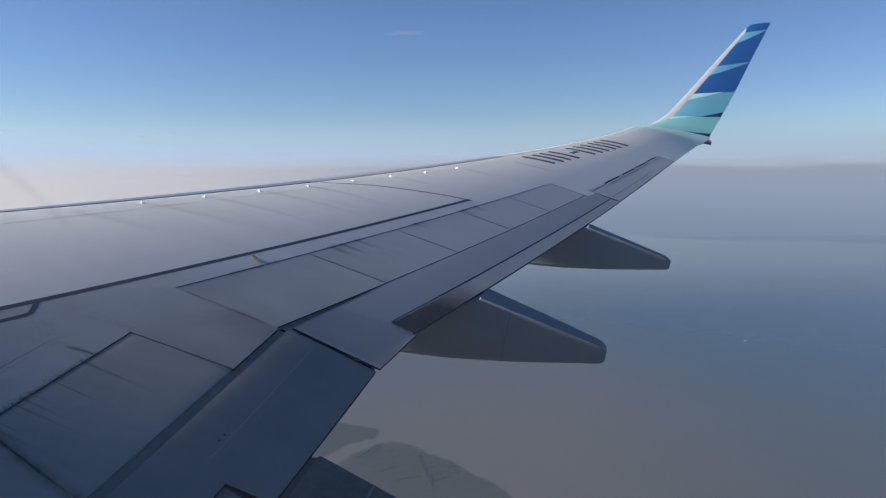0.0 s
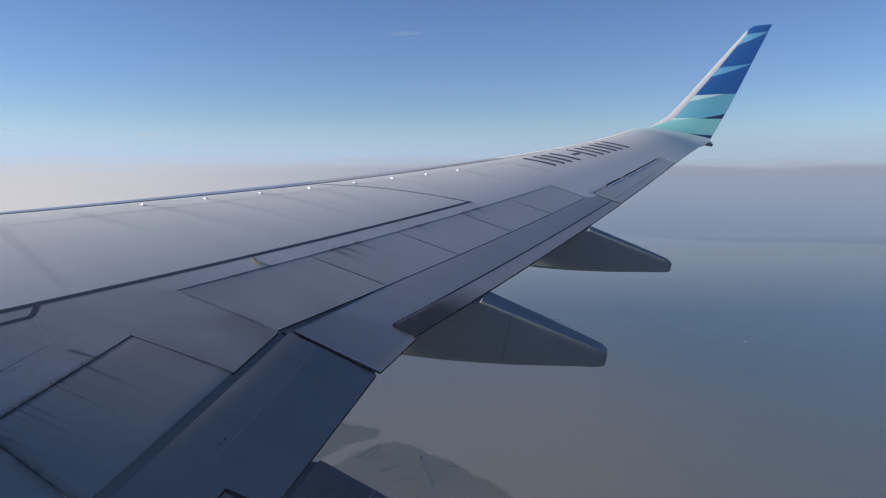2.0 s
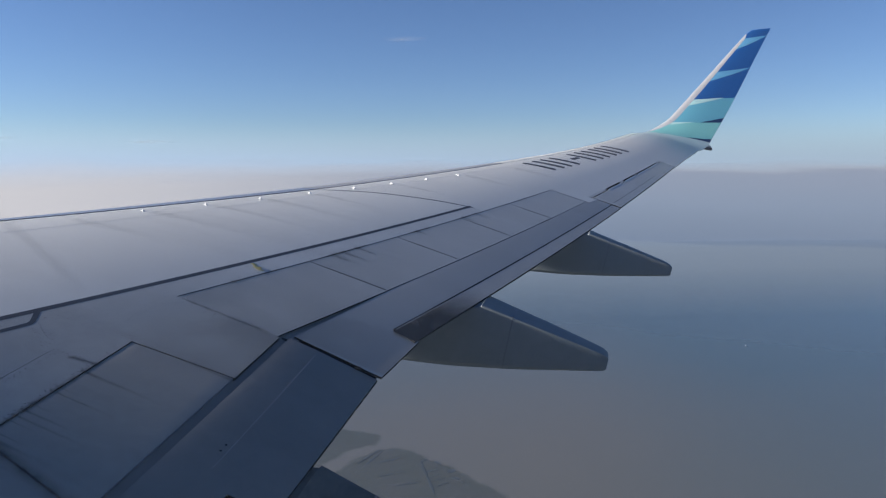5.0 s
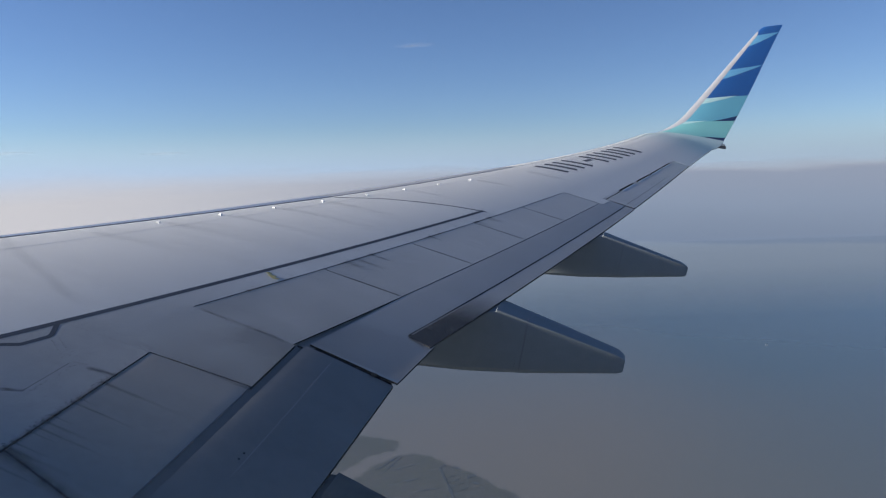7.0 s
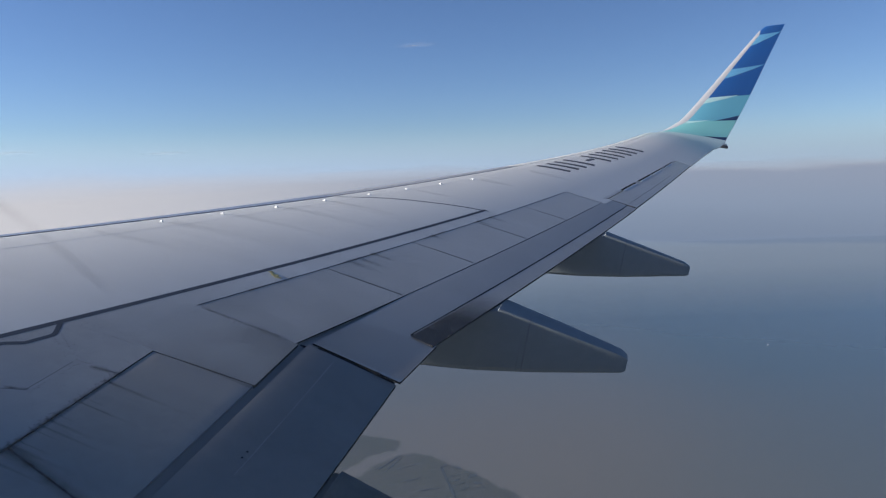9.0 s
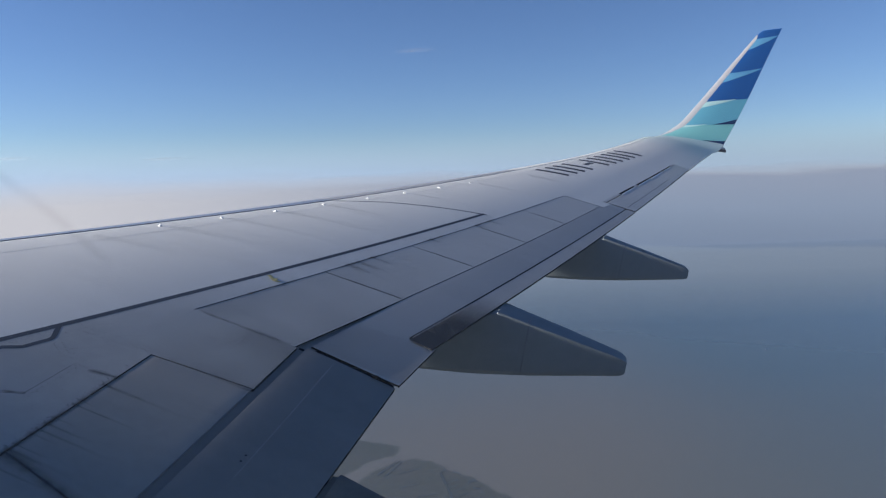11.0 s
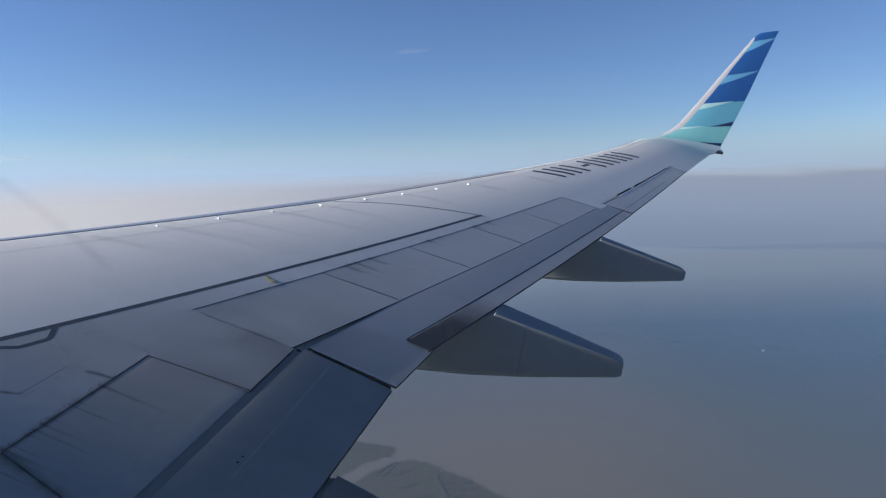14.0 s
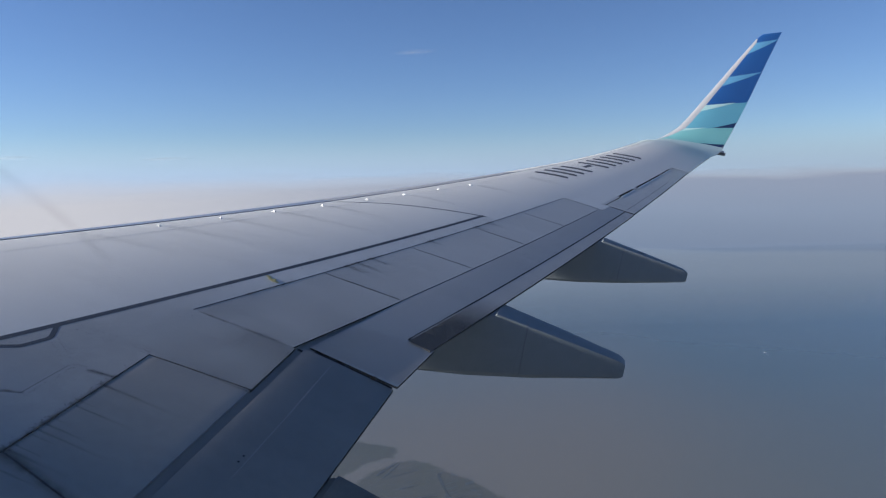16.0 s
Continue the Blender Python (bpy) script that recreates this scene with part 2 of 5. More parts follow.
def foil(v, y, off=0.0):
    """A point of the section: v from -1 (lower trailing edge) over 0 (nose) to 1 (upper trailing edge)."""
    u, c = v * v, chord(y)
    h = upper(abs(v))
    z = base(y) + c * (h if v >= 0 else -0.75 * h) + (off if v >= 0 else -off) + twist(y) * (1 - u)
    return Vector((lead(y) + u * c - off * max(0, 1 - abs(v) * 5), y, z))


def spread(n, edge):
    """Steps from 0 to 1 with a narrow first and last one, for a rounded rim."""
    return [0.0, edge] + [edge + (1 - 2 * edge) * i / n for i in range(1, n)] + [1 - edge, 1.0]


def plate(name, front, rear, y0, y1, mat, parent, label="", nx=6, ny=8, dz=0.0, thick=0.03, gap=0.005, rim=0.0015, rim_width=0.004, edge=None):
    """A panel that follows the upper surface, with a rounded rim and a skirt. front, rear: X by Y; y0, y1: a number, or (front, rear)."""
    y0, y1 = (v if isinstance(v, tuple) else (v, v) for v in (y0, y1))
    ym = (y0[0] + y1[0]) / 2
    A = spread(nx, min(0.3, rim_width / max(rear(ym) - front(ym), 0.02)))
    B = spread(ny, min(0.3, rim_width / abs(y1[0] - y0[0])))
    rise = dz if callable(dz) else (lambda x, y: dz)
    verts, faces = [], []
    for a in A:
        ya, yb = y0[0] + (y0[1] - y0[0]) * a + gap * 0.9, y1[0] + (y1[1] - y1[0]) * a - gap * 0.9
        for b in B:
            y = ya + (yb - ya) * b
            x = front(y) + gap + (rear(y) - front(y) - 2 * gap) * a
            verts.append(Vector((x, y, top(x, y) + rise(x, y) - (rim if a in (0, 1) or b in (0, 1) else 0))))
    n, k = len(B), len(A)
    faces += [(i * n + j, i * n + j + 1, (i + 1) * n + j + 1, (i + 1) * n + j) for i in range(k - 1) for j in range(n - 1)]
    border = [j for j in range(n)] + [i * n + n - 1 for i in range(1, k)] + [(k - 1) * n + j for j in range(n - 2, -1, -1)] + [i * n for i in range(k - 2, 0, -1)]
    low, m, n_top = len(verts), len(border), len(faces)
    faces += [tuple(low + i for i in fc) for fc in faces]
    verts += [q - Vector((0, 0, thick)) for q in verts]
    faces += [(border[i], border[(i + 1) % m], low + border[(i + 1) % m], low + border[i]) for i in range(m)]
    return mesh_object(name, verts, faces, mat, parent, label, sharp=9, edge=edge or EDGE_DARK, first_edge=n_top)


def strip(name, points, width, mat, parent, label="", rise=0.0011, thick=0.003, steps=24):
    """A painted or glued band along a line of (x, y) on the upper surface."""
    verts, faces = [], []
    pts = []
    for (xa, ya), (xb, yb) in zip(points, points[1:]):
        k = max(2, int(steps * math.hypot(xb - xa, yb - ya) / 2))
        pts += [(xa + (xb - xa) * i / k, ya + (yb - ya) * i / k) for i in range(k)]
    pts.append(points[-1])
    for i, (x, y) in enumerate(pts):
        (xa, ya), (xb, yb) = pts[max(i - 1, 0)], pts[min(i + 1, len(pts) - 1)]
        d = math.hypot(xb - xa, yb - ya)
        ox, oy = -(yb - ya) / d * width / 2, (xb - xa) / d * width / 2
        for s, h in ((-1, rise - thick), (-1, rise), (1, rise), (1, rise - thick)):
            verts.append(Vector((x + s * ox, y + s * oy, top(x + s * ox, y + s * oy) + h)))
    for i in range(len(pts) - 1):
        faces += [(4 * i + j, 4 * i + (j + 1) % 4, 4 * i + 4 + (j + 1) % 4, 4 * i + 4 + j) for j in range(4)]
    faces += [(0, 1, 2, 3), tuple(4 * (len(pts) - 1) + j for j in range(4))]
    return mesh_object(name, verts, faces, mat, parent, label, smooth=False)


def box(center, size, turn=0.0, taper=1.0):
    """A small block on the upper surface, turned about Z: vertices and faces."""
    x, y, z = center
    c, s = math.cos(turn), math.sin(turn)
    v = []
    for h, k in ((0, 1), (1, taper)):
        for a, b in ((-1, -1), (1, -1), (1, 1), (-1, 1)):
            px, py = a * size[0] / 2 * k, b * size[1] / 2 * k
            v.append(Vector((x + px * c - py * s, y + px * s + py * c, z + h * size[2])))
    return v, [(0, 1, 2, 3), (4, 5, 6, 7), (0, 1, 5, 4), (1, 2, 6, 5), (2, 3, 7, 6), (3, 0, 4, 7)]


# ------------------------------------------------------------------ sea and far land
SEA = -120.0


def ring_sheet(name, z, radii, sides, mat, label, category):
    verts, faces = [(0, 0, z)], []
    for r in radii:
        verts += [(r * math.cos(2 * math.pi * i / sides), r * math.sin(2 * math.pi * i / sides), z) for i in range(sides)]
    faces += [(0, 1 + i, 1 + (i + 1) % sides) for i in range(sides)]
    for k in range(len(radii) - 1):
        a, b = 1 + k * sides, 1 + (k + 1) * sides
        faces += [(a + i, b + i, b + (i + 1) % sides, a + (i + 1) % sides) for i in range(sides)]
    ob = mesh_object(name, verts, faces, mat, smooth=False)
    return tagged(ob, label, category, kind="structure")


def water_material():
    m = material("silty_sea_water", (0.10, 0.13, 0.15), 0.20, spec=0.5)
    n, l = m.node_tree.nodes, m.node_tree.links
    b = n["Principled BSDF"]
    b.inputs["IOR"].default_value = 1.33
    tc = n.new("ShaderNodeTexCoord")
    na, nb = n.new("ShaderNodeTexNoise"), n.new("ShaderNodeTexNoise")
    na.inputs["Scale"].default_value, na.inputs["Detail"].default_value = 0.006, 6
    nb.inputs["Scale"].default_value, nb.inputs["Detail"].default_value = 0.12, 3
    l.new(tc.outputs["Object"], na.inputs["Vector"])
    l.new(tc.outputs["Object"], nb.inputs["Vector"])
    mx = n.new("ShaderNodeMix")
    mx.data_type = "RGBA"
    mx.inputs["A"].default_value, mx.inputs["B"].default_value = (0.079, 0.109, 0.121, 1), (0.139, 0.135, 0.125, 1)
    xyz = n.new("ShaderNodeSeparateXYZ")
    l.new(tc.outputs["Object"], xyz.inputs[0])
    near = n.new("ShaderNodeMapRange")          # silt off the near shore
    near.interpolation_type = "SMOOTHSTEP"
    near.inputs[1].default_value, near.inputs[2].default_value, near.inputs[3].default_value, near.inputs[4].default_value = 240.0, 620.0, 0.62, -0.22
    l.new(xyz.outputs["Y"], near.inputs[0])
    along = n.new("ShaderNodeMapRange")
    along.interpolation_type = "SMOOTHSTEP"
    along.inputs[1].default_value, along.inputs[2].default_value, along.inputs[3].default_value, along.inputs[4].default_value = -10.0, 130.0, 0.0, 0.45
    l.new(xyz.outputs["X"], along.inputs[0])
    shoal = n.new("ShaderNodeMath")
    shoal.operation = "SUBTRACT"
    l.new(near.outputs[0], shoal.inputs[0])
    l.new(along.outputs[0], shoal.inputs[1])
    r = n.new("ShaderNodeMath")
    r.operation, r.use_clamp = "MULTIPLY_ADD", True
    r.inputs[1].default_value = 0.6
    l.new(na.outputs["Fac"], r.inputs[0])
    l.new(shoal.outputs[0], r.inputs[2])
    l.new(r.outputs[0], mx.inputs["Factor"])
    l.new(mx.outputs["Result"], b.inputs["Base Color"])
    bp = n.new("ShaderNodeBump")
    bp.inputs["Strength"].default_value, bp.inputs["Distance"].default_value = 0.10, 0.3
    l.new(nb.outputs["Fac"], bp.inputs["Height"])
    l.new(bp.outputs[0], b.inputs["Normal"])
    return m


WATER = water_material()
ring_sheet("water", SEA, (4900,), 96, WATER, "calm hazy grey-blue sea with brown silty water", "sea")


def haze_material():
    """The far coast under thick haze, painted as a glow: dim blue-grey at the shore, paler above, brighter towards the
    sun, thinning out over the horizon.
    """
    m = bpy.data.materials.new("painted_haze_glow")
    m.use_nodes = True
    n, l = m.node_tree.nodes, m.node_tree.links
    n.clear()
    tc = n.new("ShaderNodeTexCoord")
    xyz = n.new("ShaderNodeSeparateXYZ")
    l.new(tc.outputs["Object"], xyz.inputs[0])
    up = n.new("ShaderNodeMapRange")
    up.inputs[1].default_value, up.inputs[2].default_value = SEA, 60.0
    wisp = n.new("ShaderNodeTexNoise")
    wisp.inputs["Scale"].default_value, wisp.inputs["Detail"].default_value = 1.0, 5
    mp = n.new("ShaderNodeMapping")
    mp.inputs["Scale"].default_value = (0.003, 0.003, 0.03)
    l.new(tc.outputs["Object"], mp.inputs[0])
    l.new(mp.outputs[0], wisp.inputs["Vector"])
    shift = n.new("ShaderNodeMath")
    shift.operation = "MULTIPLY_ADD"
    shift.inputs[1].default_value = 22.0
    l.new(wisp.outputs["Fac"], shift.inputs[0])
    plan = n.new("ShaderNodeVectorMath")
    plan.operation = "MULTIPLY"
    plan.inputs[1].default_value = (1, 1, 0)
    l.new(tc.outputs["Object"], plan.inputs[0])
    dist = n.new("ShaderNodeVectorMath")
    dist.operation = "LENGTH"
    l.new(plan.outputs[0], dist.inputs[0])
    slope = n.new("ShaderNodeMath")
    slope.operation = "DIVIDE"
    l.new(xyz.outputs["Z"], slope.inputs[0])
    l.new(dist.outputs["Value"], slope.inputs[1])
    steep = n.new("ShaderNodeMath")
    steep.operation = "MULTIPLY"
    steep.inputs[1].default_value = 1150.0
    l.new(slope.outputs[0], steep.inputs[0])
    l.new(steep.outputs[0], shift.inputs[2])
    low = n.new("ShaderNodeMath")
    low.operation = "SUBTRACT"
    low.inputs[1].default_value = 11.0
    l.new(shift.outputs[0], low.inputs[0])
    l.new(low.outputs[0], up.inputs[0])
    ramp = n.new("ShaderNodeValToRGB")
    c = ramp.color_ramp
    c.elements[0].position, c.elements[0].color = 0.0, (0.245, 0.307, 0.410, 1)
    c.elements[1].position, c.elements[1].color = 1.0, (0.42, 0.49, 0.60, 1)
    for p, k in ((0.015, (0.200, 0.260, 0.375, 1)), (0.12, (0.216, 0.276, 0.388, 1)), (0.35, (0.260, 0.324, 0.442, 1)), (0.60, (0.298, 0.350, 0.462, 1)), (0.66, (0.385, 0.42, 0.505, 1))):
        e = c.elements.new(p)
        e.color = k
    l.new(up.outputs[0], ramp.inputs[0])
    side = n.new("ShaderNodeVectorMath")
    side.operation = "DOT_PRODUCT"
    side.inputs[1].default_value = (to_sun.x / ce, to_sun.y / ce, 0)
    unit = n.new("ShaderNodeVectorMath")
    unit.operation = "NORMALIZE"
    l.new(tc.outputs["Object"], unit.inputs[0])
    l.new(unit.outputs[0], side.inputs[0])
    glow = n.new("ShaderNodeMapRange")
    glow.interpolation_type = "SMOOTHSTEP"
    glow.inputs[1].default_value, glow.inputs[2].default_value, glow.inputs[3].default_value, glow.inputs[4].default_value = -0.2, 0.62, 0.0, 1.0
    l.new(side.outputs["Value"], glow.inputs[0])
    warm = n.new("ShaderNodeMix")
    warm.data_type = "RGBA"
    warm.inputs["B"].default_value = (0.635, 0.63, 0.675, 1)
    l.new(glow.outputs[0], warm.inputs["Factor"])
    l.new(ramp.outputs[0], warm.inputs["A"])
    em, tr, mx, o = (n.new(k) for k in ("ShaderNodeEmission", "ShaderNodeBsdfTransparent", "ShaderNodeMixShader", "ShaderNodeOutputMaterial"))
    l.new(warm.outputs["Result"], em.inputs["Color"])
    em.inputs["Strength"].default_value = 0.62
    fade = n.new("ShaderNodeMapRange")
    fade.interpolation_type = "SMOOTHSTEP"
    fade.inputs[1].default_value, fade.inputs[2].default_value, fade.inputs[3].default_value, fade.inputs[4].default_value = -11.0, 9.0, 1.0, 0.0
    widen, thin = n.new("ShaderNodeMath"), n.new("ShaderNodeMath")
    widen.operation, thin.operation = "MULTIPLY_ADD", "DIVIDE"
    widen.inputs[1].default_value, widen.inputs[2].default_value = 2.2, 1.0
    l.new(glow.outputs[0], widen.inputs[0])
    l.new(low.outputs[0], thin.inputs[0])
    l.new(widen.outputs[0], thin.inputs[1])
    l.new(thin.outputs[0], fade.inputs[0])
    skirt = n.new("ShaderNodeMapRange")          # painted haze veil, thinning out towards the viewer, low over the water
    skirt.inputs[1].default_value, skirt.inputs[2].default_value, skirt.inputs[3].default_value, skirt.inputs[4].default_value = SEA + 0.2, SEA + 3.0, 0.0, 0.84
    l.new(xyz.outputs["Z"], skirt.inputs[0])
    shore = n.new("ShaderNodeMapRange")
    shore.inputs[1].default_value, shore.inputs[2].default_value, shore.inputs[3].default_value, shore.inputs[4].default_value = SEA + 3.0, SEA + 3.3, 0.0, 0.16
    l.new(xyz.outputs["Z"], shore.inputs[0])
    dense, veil = n.new("ShaderNodeMath"), n.new("ShaderNodeMath")
    veil.operation = "MULTIPLY"
    l.new(skirt.outputs[0], dense.inputs[0])
    l.new(shore.outputs[0], dense.inputs[1])
    l.new(dense.outputs[0], veil.inputs[0])
    l.new(fade.outputs[0], veil.inputs[1])
    l.new(veil.outputs[0], mx.inputs[0])
    l.new(tr.outputs[0], mx.inputs[1])
    l.new(em.outputs[0], mx.inputs[2])
    l.new(mx.outputs[0], o.inputs[0])
    return m


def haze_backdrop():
    """A far glowing ring painted with haze round the sea, its foot squared to the camera's view as the opposite shore.
    """
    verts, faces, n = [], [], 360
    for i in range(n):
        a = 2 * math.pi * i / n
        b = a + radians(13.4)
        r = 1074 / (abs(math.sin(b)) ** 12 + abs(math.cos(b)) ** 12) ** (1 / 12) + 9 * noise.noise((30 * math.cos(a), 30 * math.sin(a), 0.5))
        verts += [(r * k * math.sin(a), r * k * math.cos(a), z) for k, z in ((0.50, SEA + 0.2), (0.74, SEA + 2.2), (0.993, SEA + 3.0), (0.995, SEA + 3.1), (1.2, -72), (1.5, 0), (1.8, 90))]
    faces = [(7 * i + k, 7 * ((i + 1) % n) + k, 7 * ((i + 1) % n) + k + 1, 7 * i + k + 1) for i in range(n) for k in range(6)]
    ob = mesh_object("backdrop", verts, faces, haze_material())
    return tagged(ob, "far shore and pale blue-grey haze painted on a glowing ring", "backdrop", kind="structure")


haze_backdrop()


def land_material():
    """Green-grey farmland with haze painted into its colours: long parcels with dark banks, mottled, thinning out into
    the mud along the shore.
    """
    m = material("farmland_with_painted_haze", (0.06, 0.07, 0.07), 0.9, spec=0.15)
    n, l = m.node_tree.nodes, m.node_tree.links
    b, o = n["Principled BSDF"], n["Material Output"]
    tc, mp, parcels, wide, shore, blend, soft, tr, mx = (n.new(k) for k in ("ShaderNodeTexCoord", "ShaderNodeMapping", "ShaderNodeTexBrick", "ShaderNodeTexNoise", "ShaderNodeAttribute",
                                                                         "ShaderNodeMix", "ShaderNodeMapRange", "ShaderNodeBsdfTransparent", "ShaderNodeMixShader"))
    mp.inputs["Rotation"].default_value = (0, 0, radians(-52))
    l.new(tc.outputs["Object"], mp.inputs[0])
    warp = n.new("ShaderNodeTexNoise")
    warp.inputs["Scale"].default_value = 0.05
    l.new(tc.outputs["Object"], warp.inputs["Vector"])
    shift = n.new("ShaderNodeVectorMath")
    shift.operation = "MULTIPLY_ADD"
    shift.inputs[1].default_value = (9, 9, 0)
    l.new(warp.outputs["Color"], shift.inputs[0])
    l.new(mp.outputs[0], shift.inputs[2])
    l.new(shift.outputs[0], parcels.inputs["Vector"])
    parcels.inputs["Color1"].default_value, parcels.inputs["Color2"].default_value, parcels.inputs["Mortar"].default_value = (0.052, 0.080, 0.092, 1), (0.115, 0.132, 0.148, 1), (0.040, 0.060, 0.082, 1)
    parcels.inputs["Scale"].default_value, parcels.inputs["Brick Width"].default_value, parcels.inputs["Row Height"].default_value = 1.0, 13.0, 3.4
    parcels.inputs["Mortar Size"].default_value, parcels.inputs["Mortar Smooth"].default_value, parcels.inputs["Bias"].default_value = 0.30, 0.8, -0.1
    wide.inputs["Scale"].default_value, wide.inputs["Detail"].default_value = 0.06, 5
    l.new(tc.outputs["Object"], wide.inputs["Vector"])
    spread_ = n.new("ShaderNodeMapRange")
    spread_.inputs[1].default_value, spread_.inputs[2].default_value = 0.35, 0.65
    l.new(wide.outputs["Fac"], spread_.inputs[0])
    blend.data_type = "RGBA"
    blend.inputs["B"].default_value = (0.056, 0.088, 0.092, 1)
    l.new(spread_.outputs[0], blend.inputs["Factor"])
    l.new(parcels.outputs["Color"], blend.inputs["A"])
    l.new(blend.outputs["Result"], b.inputs["Base Color"])
    shore.attribute_name = "inland"
    ragged = n.new("ShaderNodeMath")
    ragged.operation = "MULTIPLY_ADD"
    ragged.inputs[1].default_value = 0.7
    nz = n.new("ShaderNodeTexNoise")
    nz.inputs["Scale"].default_value, nz.inputs["Detail"].default_value = 0.35, 4
    l.new(tc.outputs["Object"], nz.inputs["Vector"])
    l.new(nz.outputs["Fac"], ragged.inputs[0])
    l.new(shore.outputs["Fac"], ragged.inputs[2])
    soft.interpolation_type = "SMOOTHSTEP"
    soft.inputs[1].default_value, soft.inputs[2].default_value, soft.inputs[4].default_value = 0.30, 1.15, 0.33
    l.new(ragged.outputs[0], soft.inputs[0])
    l.new(soft.outputs[0], mx.inputs[0])
    l.new(tr.outputs[0], mx.inputs[1])
    l.new(b.outputs[0], mx.inputs[2])
    l.new(mx.outputs[0], o.inputs[0])
    return m


def coast_land():
    """Low farmland along the near shore: two lobes of land with a river mouth between them, cut by canals and fish ponds."""
    earth = land_material()
    lobes = (((-138.5, 299), (-108.5, 297), (-92.5, 294), (-87.5, 293.5), (-82.5, 291), (-80.5, 285.5), (-81.5, 279.5), (-85.5, 276.5), (-89.5, 273), (-94.5, 261), (-105.5, 231), (-187.5, 178)),
             ((-100.5, 223), (-90.5, 254), (-87.5, 261), (-86, 267), (-81.5, 274), (-77.5, 276.5), (-74.5, 279), (-70.5, 279), (-65, 277.8), (-57, 272.5), (-51, 269), (-43.5, 263.5), (-35.5, 257), (-27.5, 251.5), (-19.5, 244), (-12.5, 231), (-5.5, 212), (4.5, 183), (-57.5, 118)))
    for ring in lobes:
        pts = []
        for (xa, ya), (xb, yb) in zip(ring, ring[1:] + ring[:1]):
            for i in range(6):
                t = i / 6
                x, y = xa + (xb - xa) * t, ya + (yb - ya) * t
                pts.append(Vector((x + 1.5 * noise.noise((x * 0.21, y * 0.21, 1.0)), y + 1.5 * noise.noise((x * 0.21, y * 0.21, 9.0)), SEA + 0.06)))
        k = len(pts)
        area = sum(pts[i].x * pts[(i + 1) % k].y - pts[(i + 1) % k].x * pts[i].y for i in range(k))
        inner = []
        for i, q in enumerate(pts):
            d = pts[(i + 3) % k] - pts[i - 3]
            inner.append(q + Vector((-d.y, d.x, 0)).normalized() * (3.6 if area > 0 else -3.6))
        me = bpy.data.meshes.new("ground")
        me.from_pydata(pts + inner, [], [(i, (i + 1) % k, k + (i + 1) % k, k + i) for i in range(k)] + [tuple(range(k, 2 * k))])
        me.attributes.new("inland", "FLOAT", "POINT").data.foreach_set("value", [0.0] * k + [1.0] * k)
        bm = bmesh.new()
        bm.from_mesh(me)
        bmesh.ops.triangulate(bm, faces=bm.faces)
        bmesh.ops.recalc_face_normals(bm, faces=bm.faces)
        bm.to_mesh(me)
        bm.free()
        me.materials.append(earth)
        tagged(new("ground", me), "low grey-green farmland by the sea with haze painted in", "land", kind="structure")

    # canals, banks and fish ponds: (x, y, x, y, width)
    v, f = [], []
    rnd = random.Random(3)
    for xa, ya, xb, yb, w in ((-83.7, 259.7, -78.8, 275.3, 0.8), (-80, 258.5, -77.5, 274.1, 0.8), (-76.7, 260.9, -67.8, 269.1, 0.5), (-58.9, 266.7, -53, 254.1, 1), (-53, 254.1, -47.2, 241.1, 0.9),
                              (-53.9, 257.4, -49.5, 261.7, 0.5), (-52, 253.4, -48.4, 257.5, 0.5), (-50.4, 250.2, -46.1, 254.4, 0.5), (-48.1, 245.7, -43.6, 250.6, 0.5), (-58.4, 266, -57, 270, 0.9),
                              (-53.6, 268.1, -50.2, 266.2, 1.3), (-45.5, 258.5, -43.4, 262.4, 1.8), (-43.1, 254.9, -39.6, 254.3, 1.2), (-39.5, 252.1, -37.8, 251.2, 0.9), (-71.3, 250.1, -64.4, 255.6, 0.7), (-63, 243.9, -54.5, 248.4, 0.6), (-88, 318, -79.8, 315.8, 0.3), (-93, 316, -90, 317.8, 0.25)):
        d, o, k = math.hypot(xb - xa, yb - ya), len(v), 8
        ox, oy = -(yb - ya) / d * w * 0.7, (xb - xa) / d * w * 0.7
        for i in range(k + 1):
            t = i / k
            a, c, g = math.sin(math.pi * min(max(t, 0.06), 0.94)) ** 0.4, rnd.uniform(-0.25, 0.25), rnd.uniform(0.7, 1.2)
            x, y = xa + (xb - xa) * t + ox * c, ya + (yb - ya) * t + oy * c
            v += [(x + ox * a * g, y + oy * a * g, SEA + 0.09), (x - ox * a * g, y - oy * a * g, SEA + 0.09)]
        f += [(o + 2 * i, o + 2 * i + 1, o + 2 * i + 3, o + 2 * i + 2) for i in range(k)]
    pond = weathered("pond_water", (0.066, 0.081, 0.095), (0.060, 0.074, 0.088), 0.6, streak=(0.1, 0.1, 0.1), grain=0.8, bump=0.0, spec=0.2)
    tagged(mesh_object("canals", v, f, pond, smooth=False), "narrow dark canals and fish ponds", "canals", kind="stuff")


coast_land()


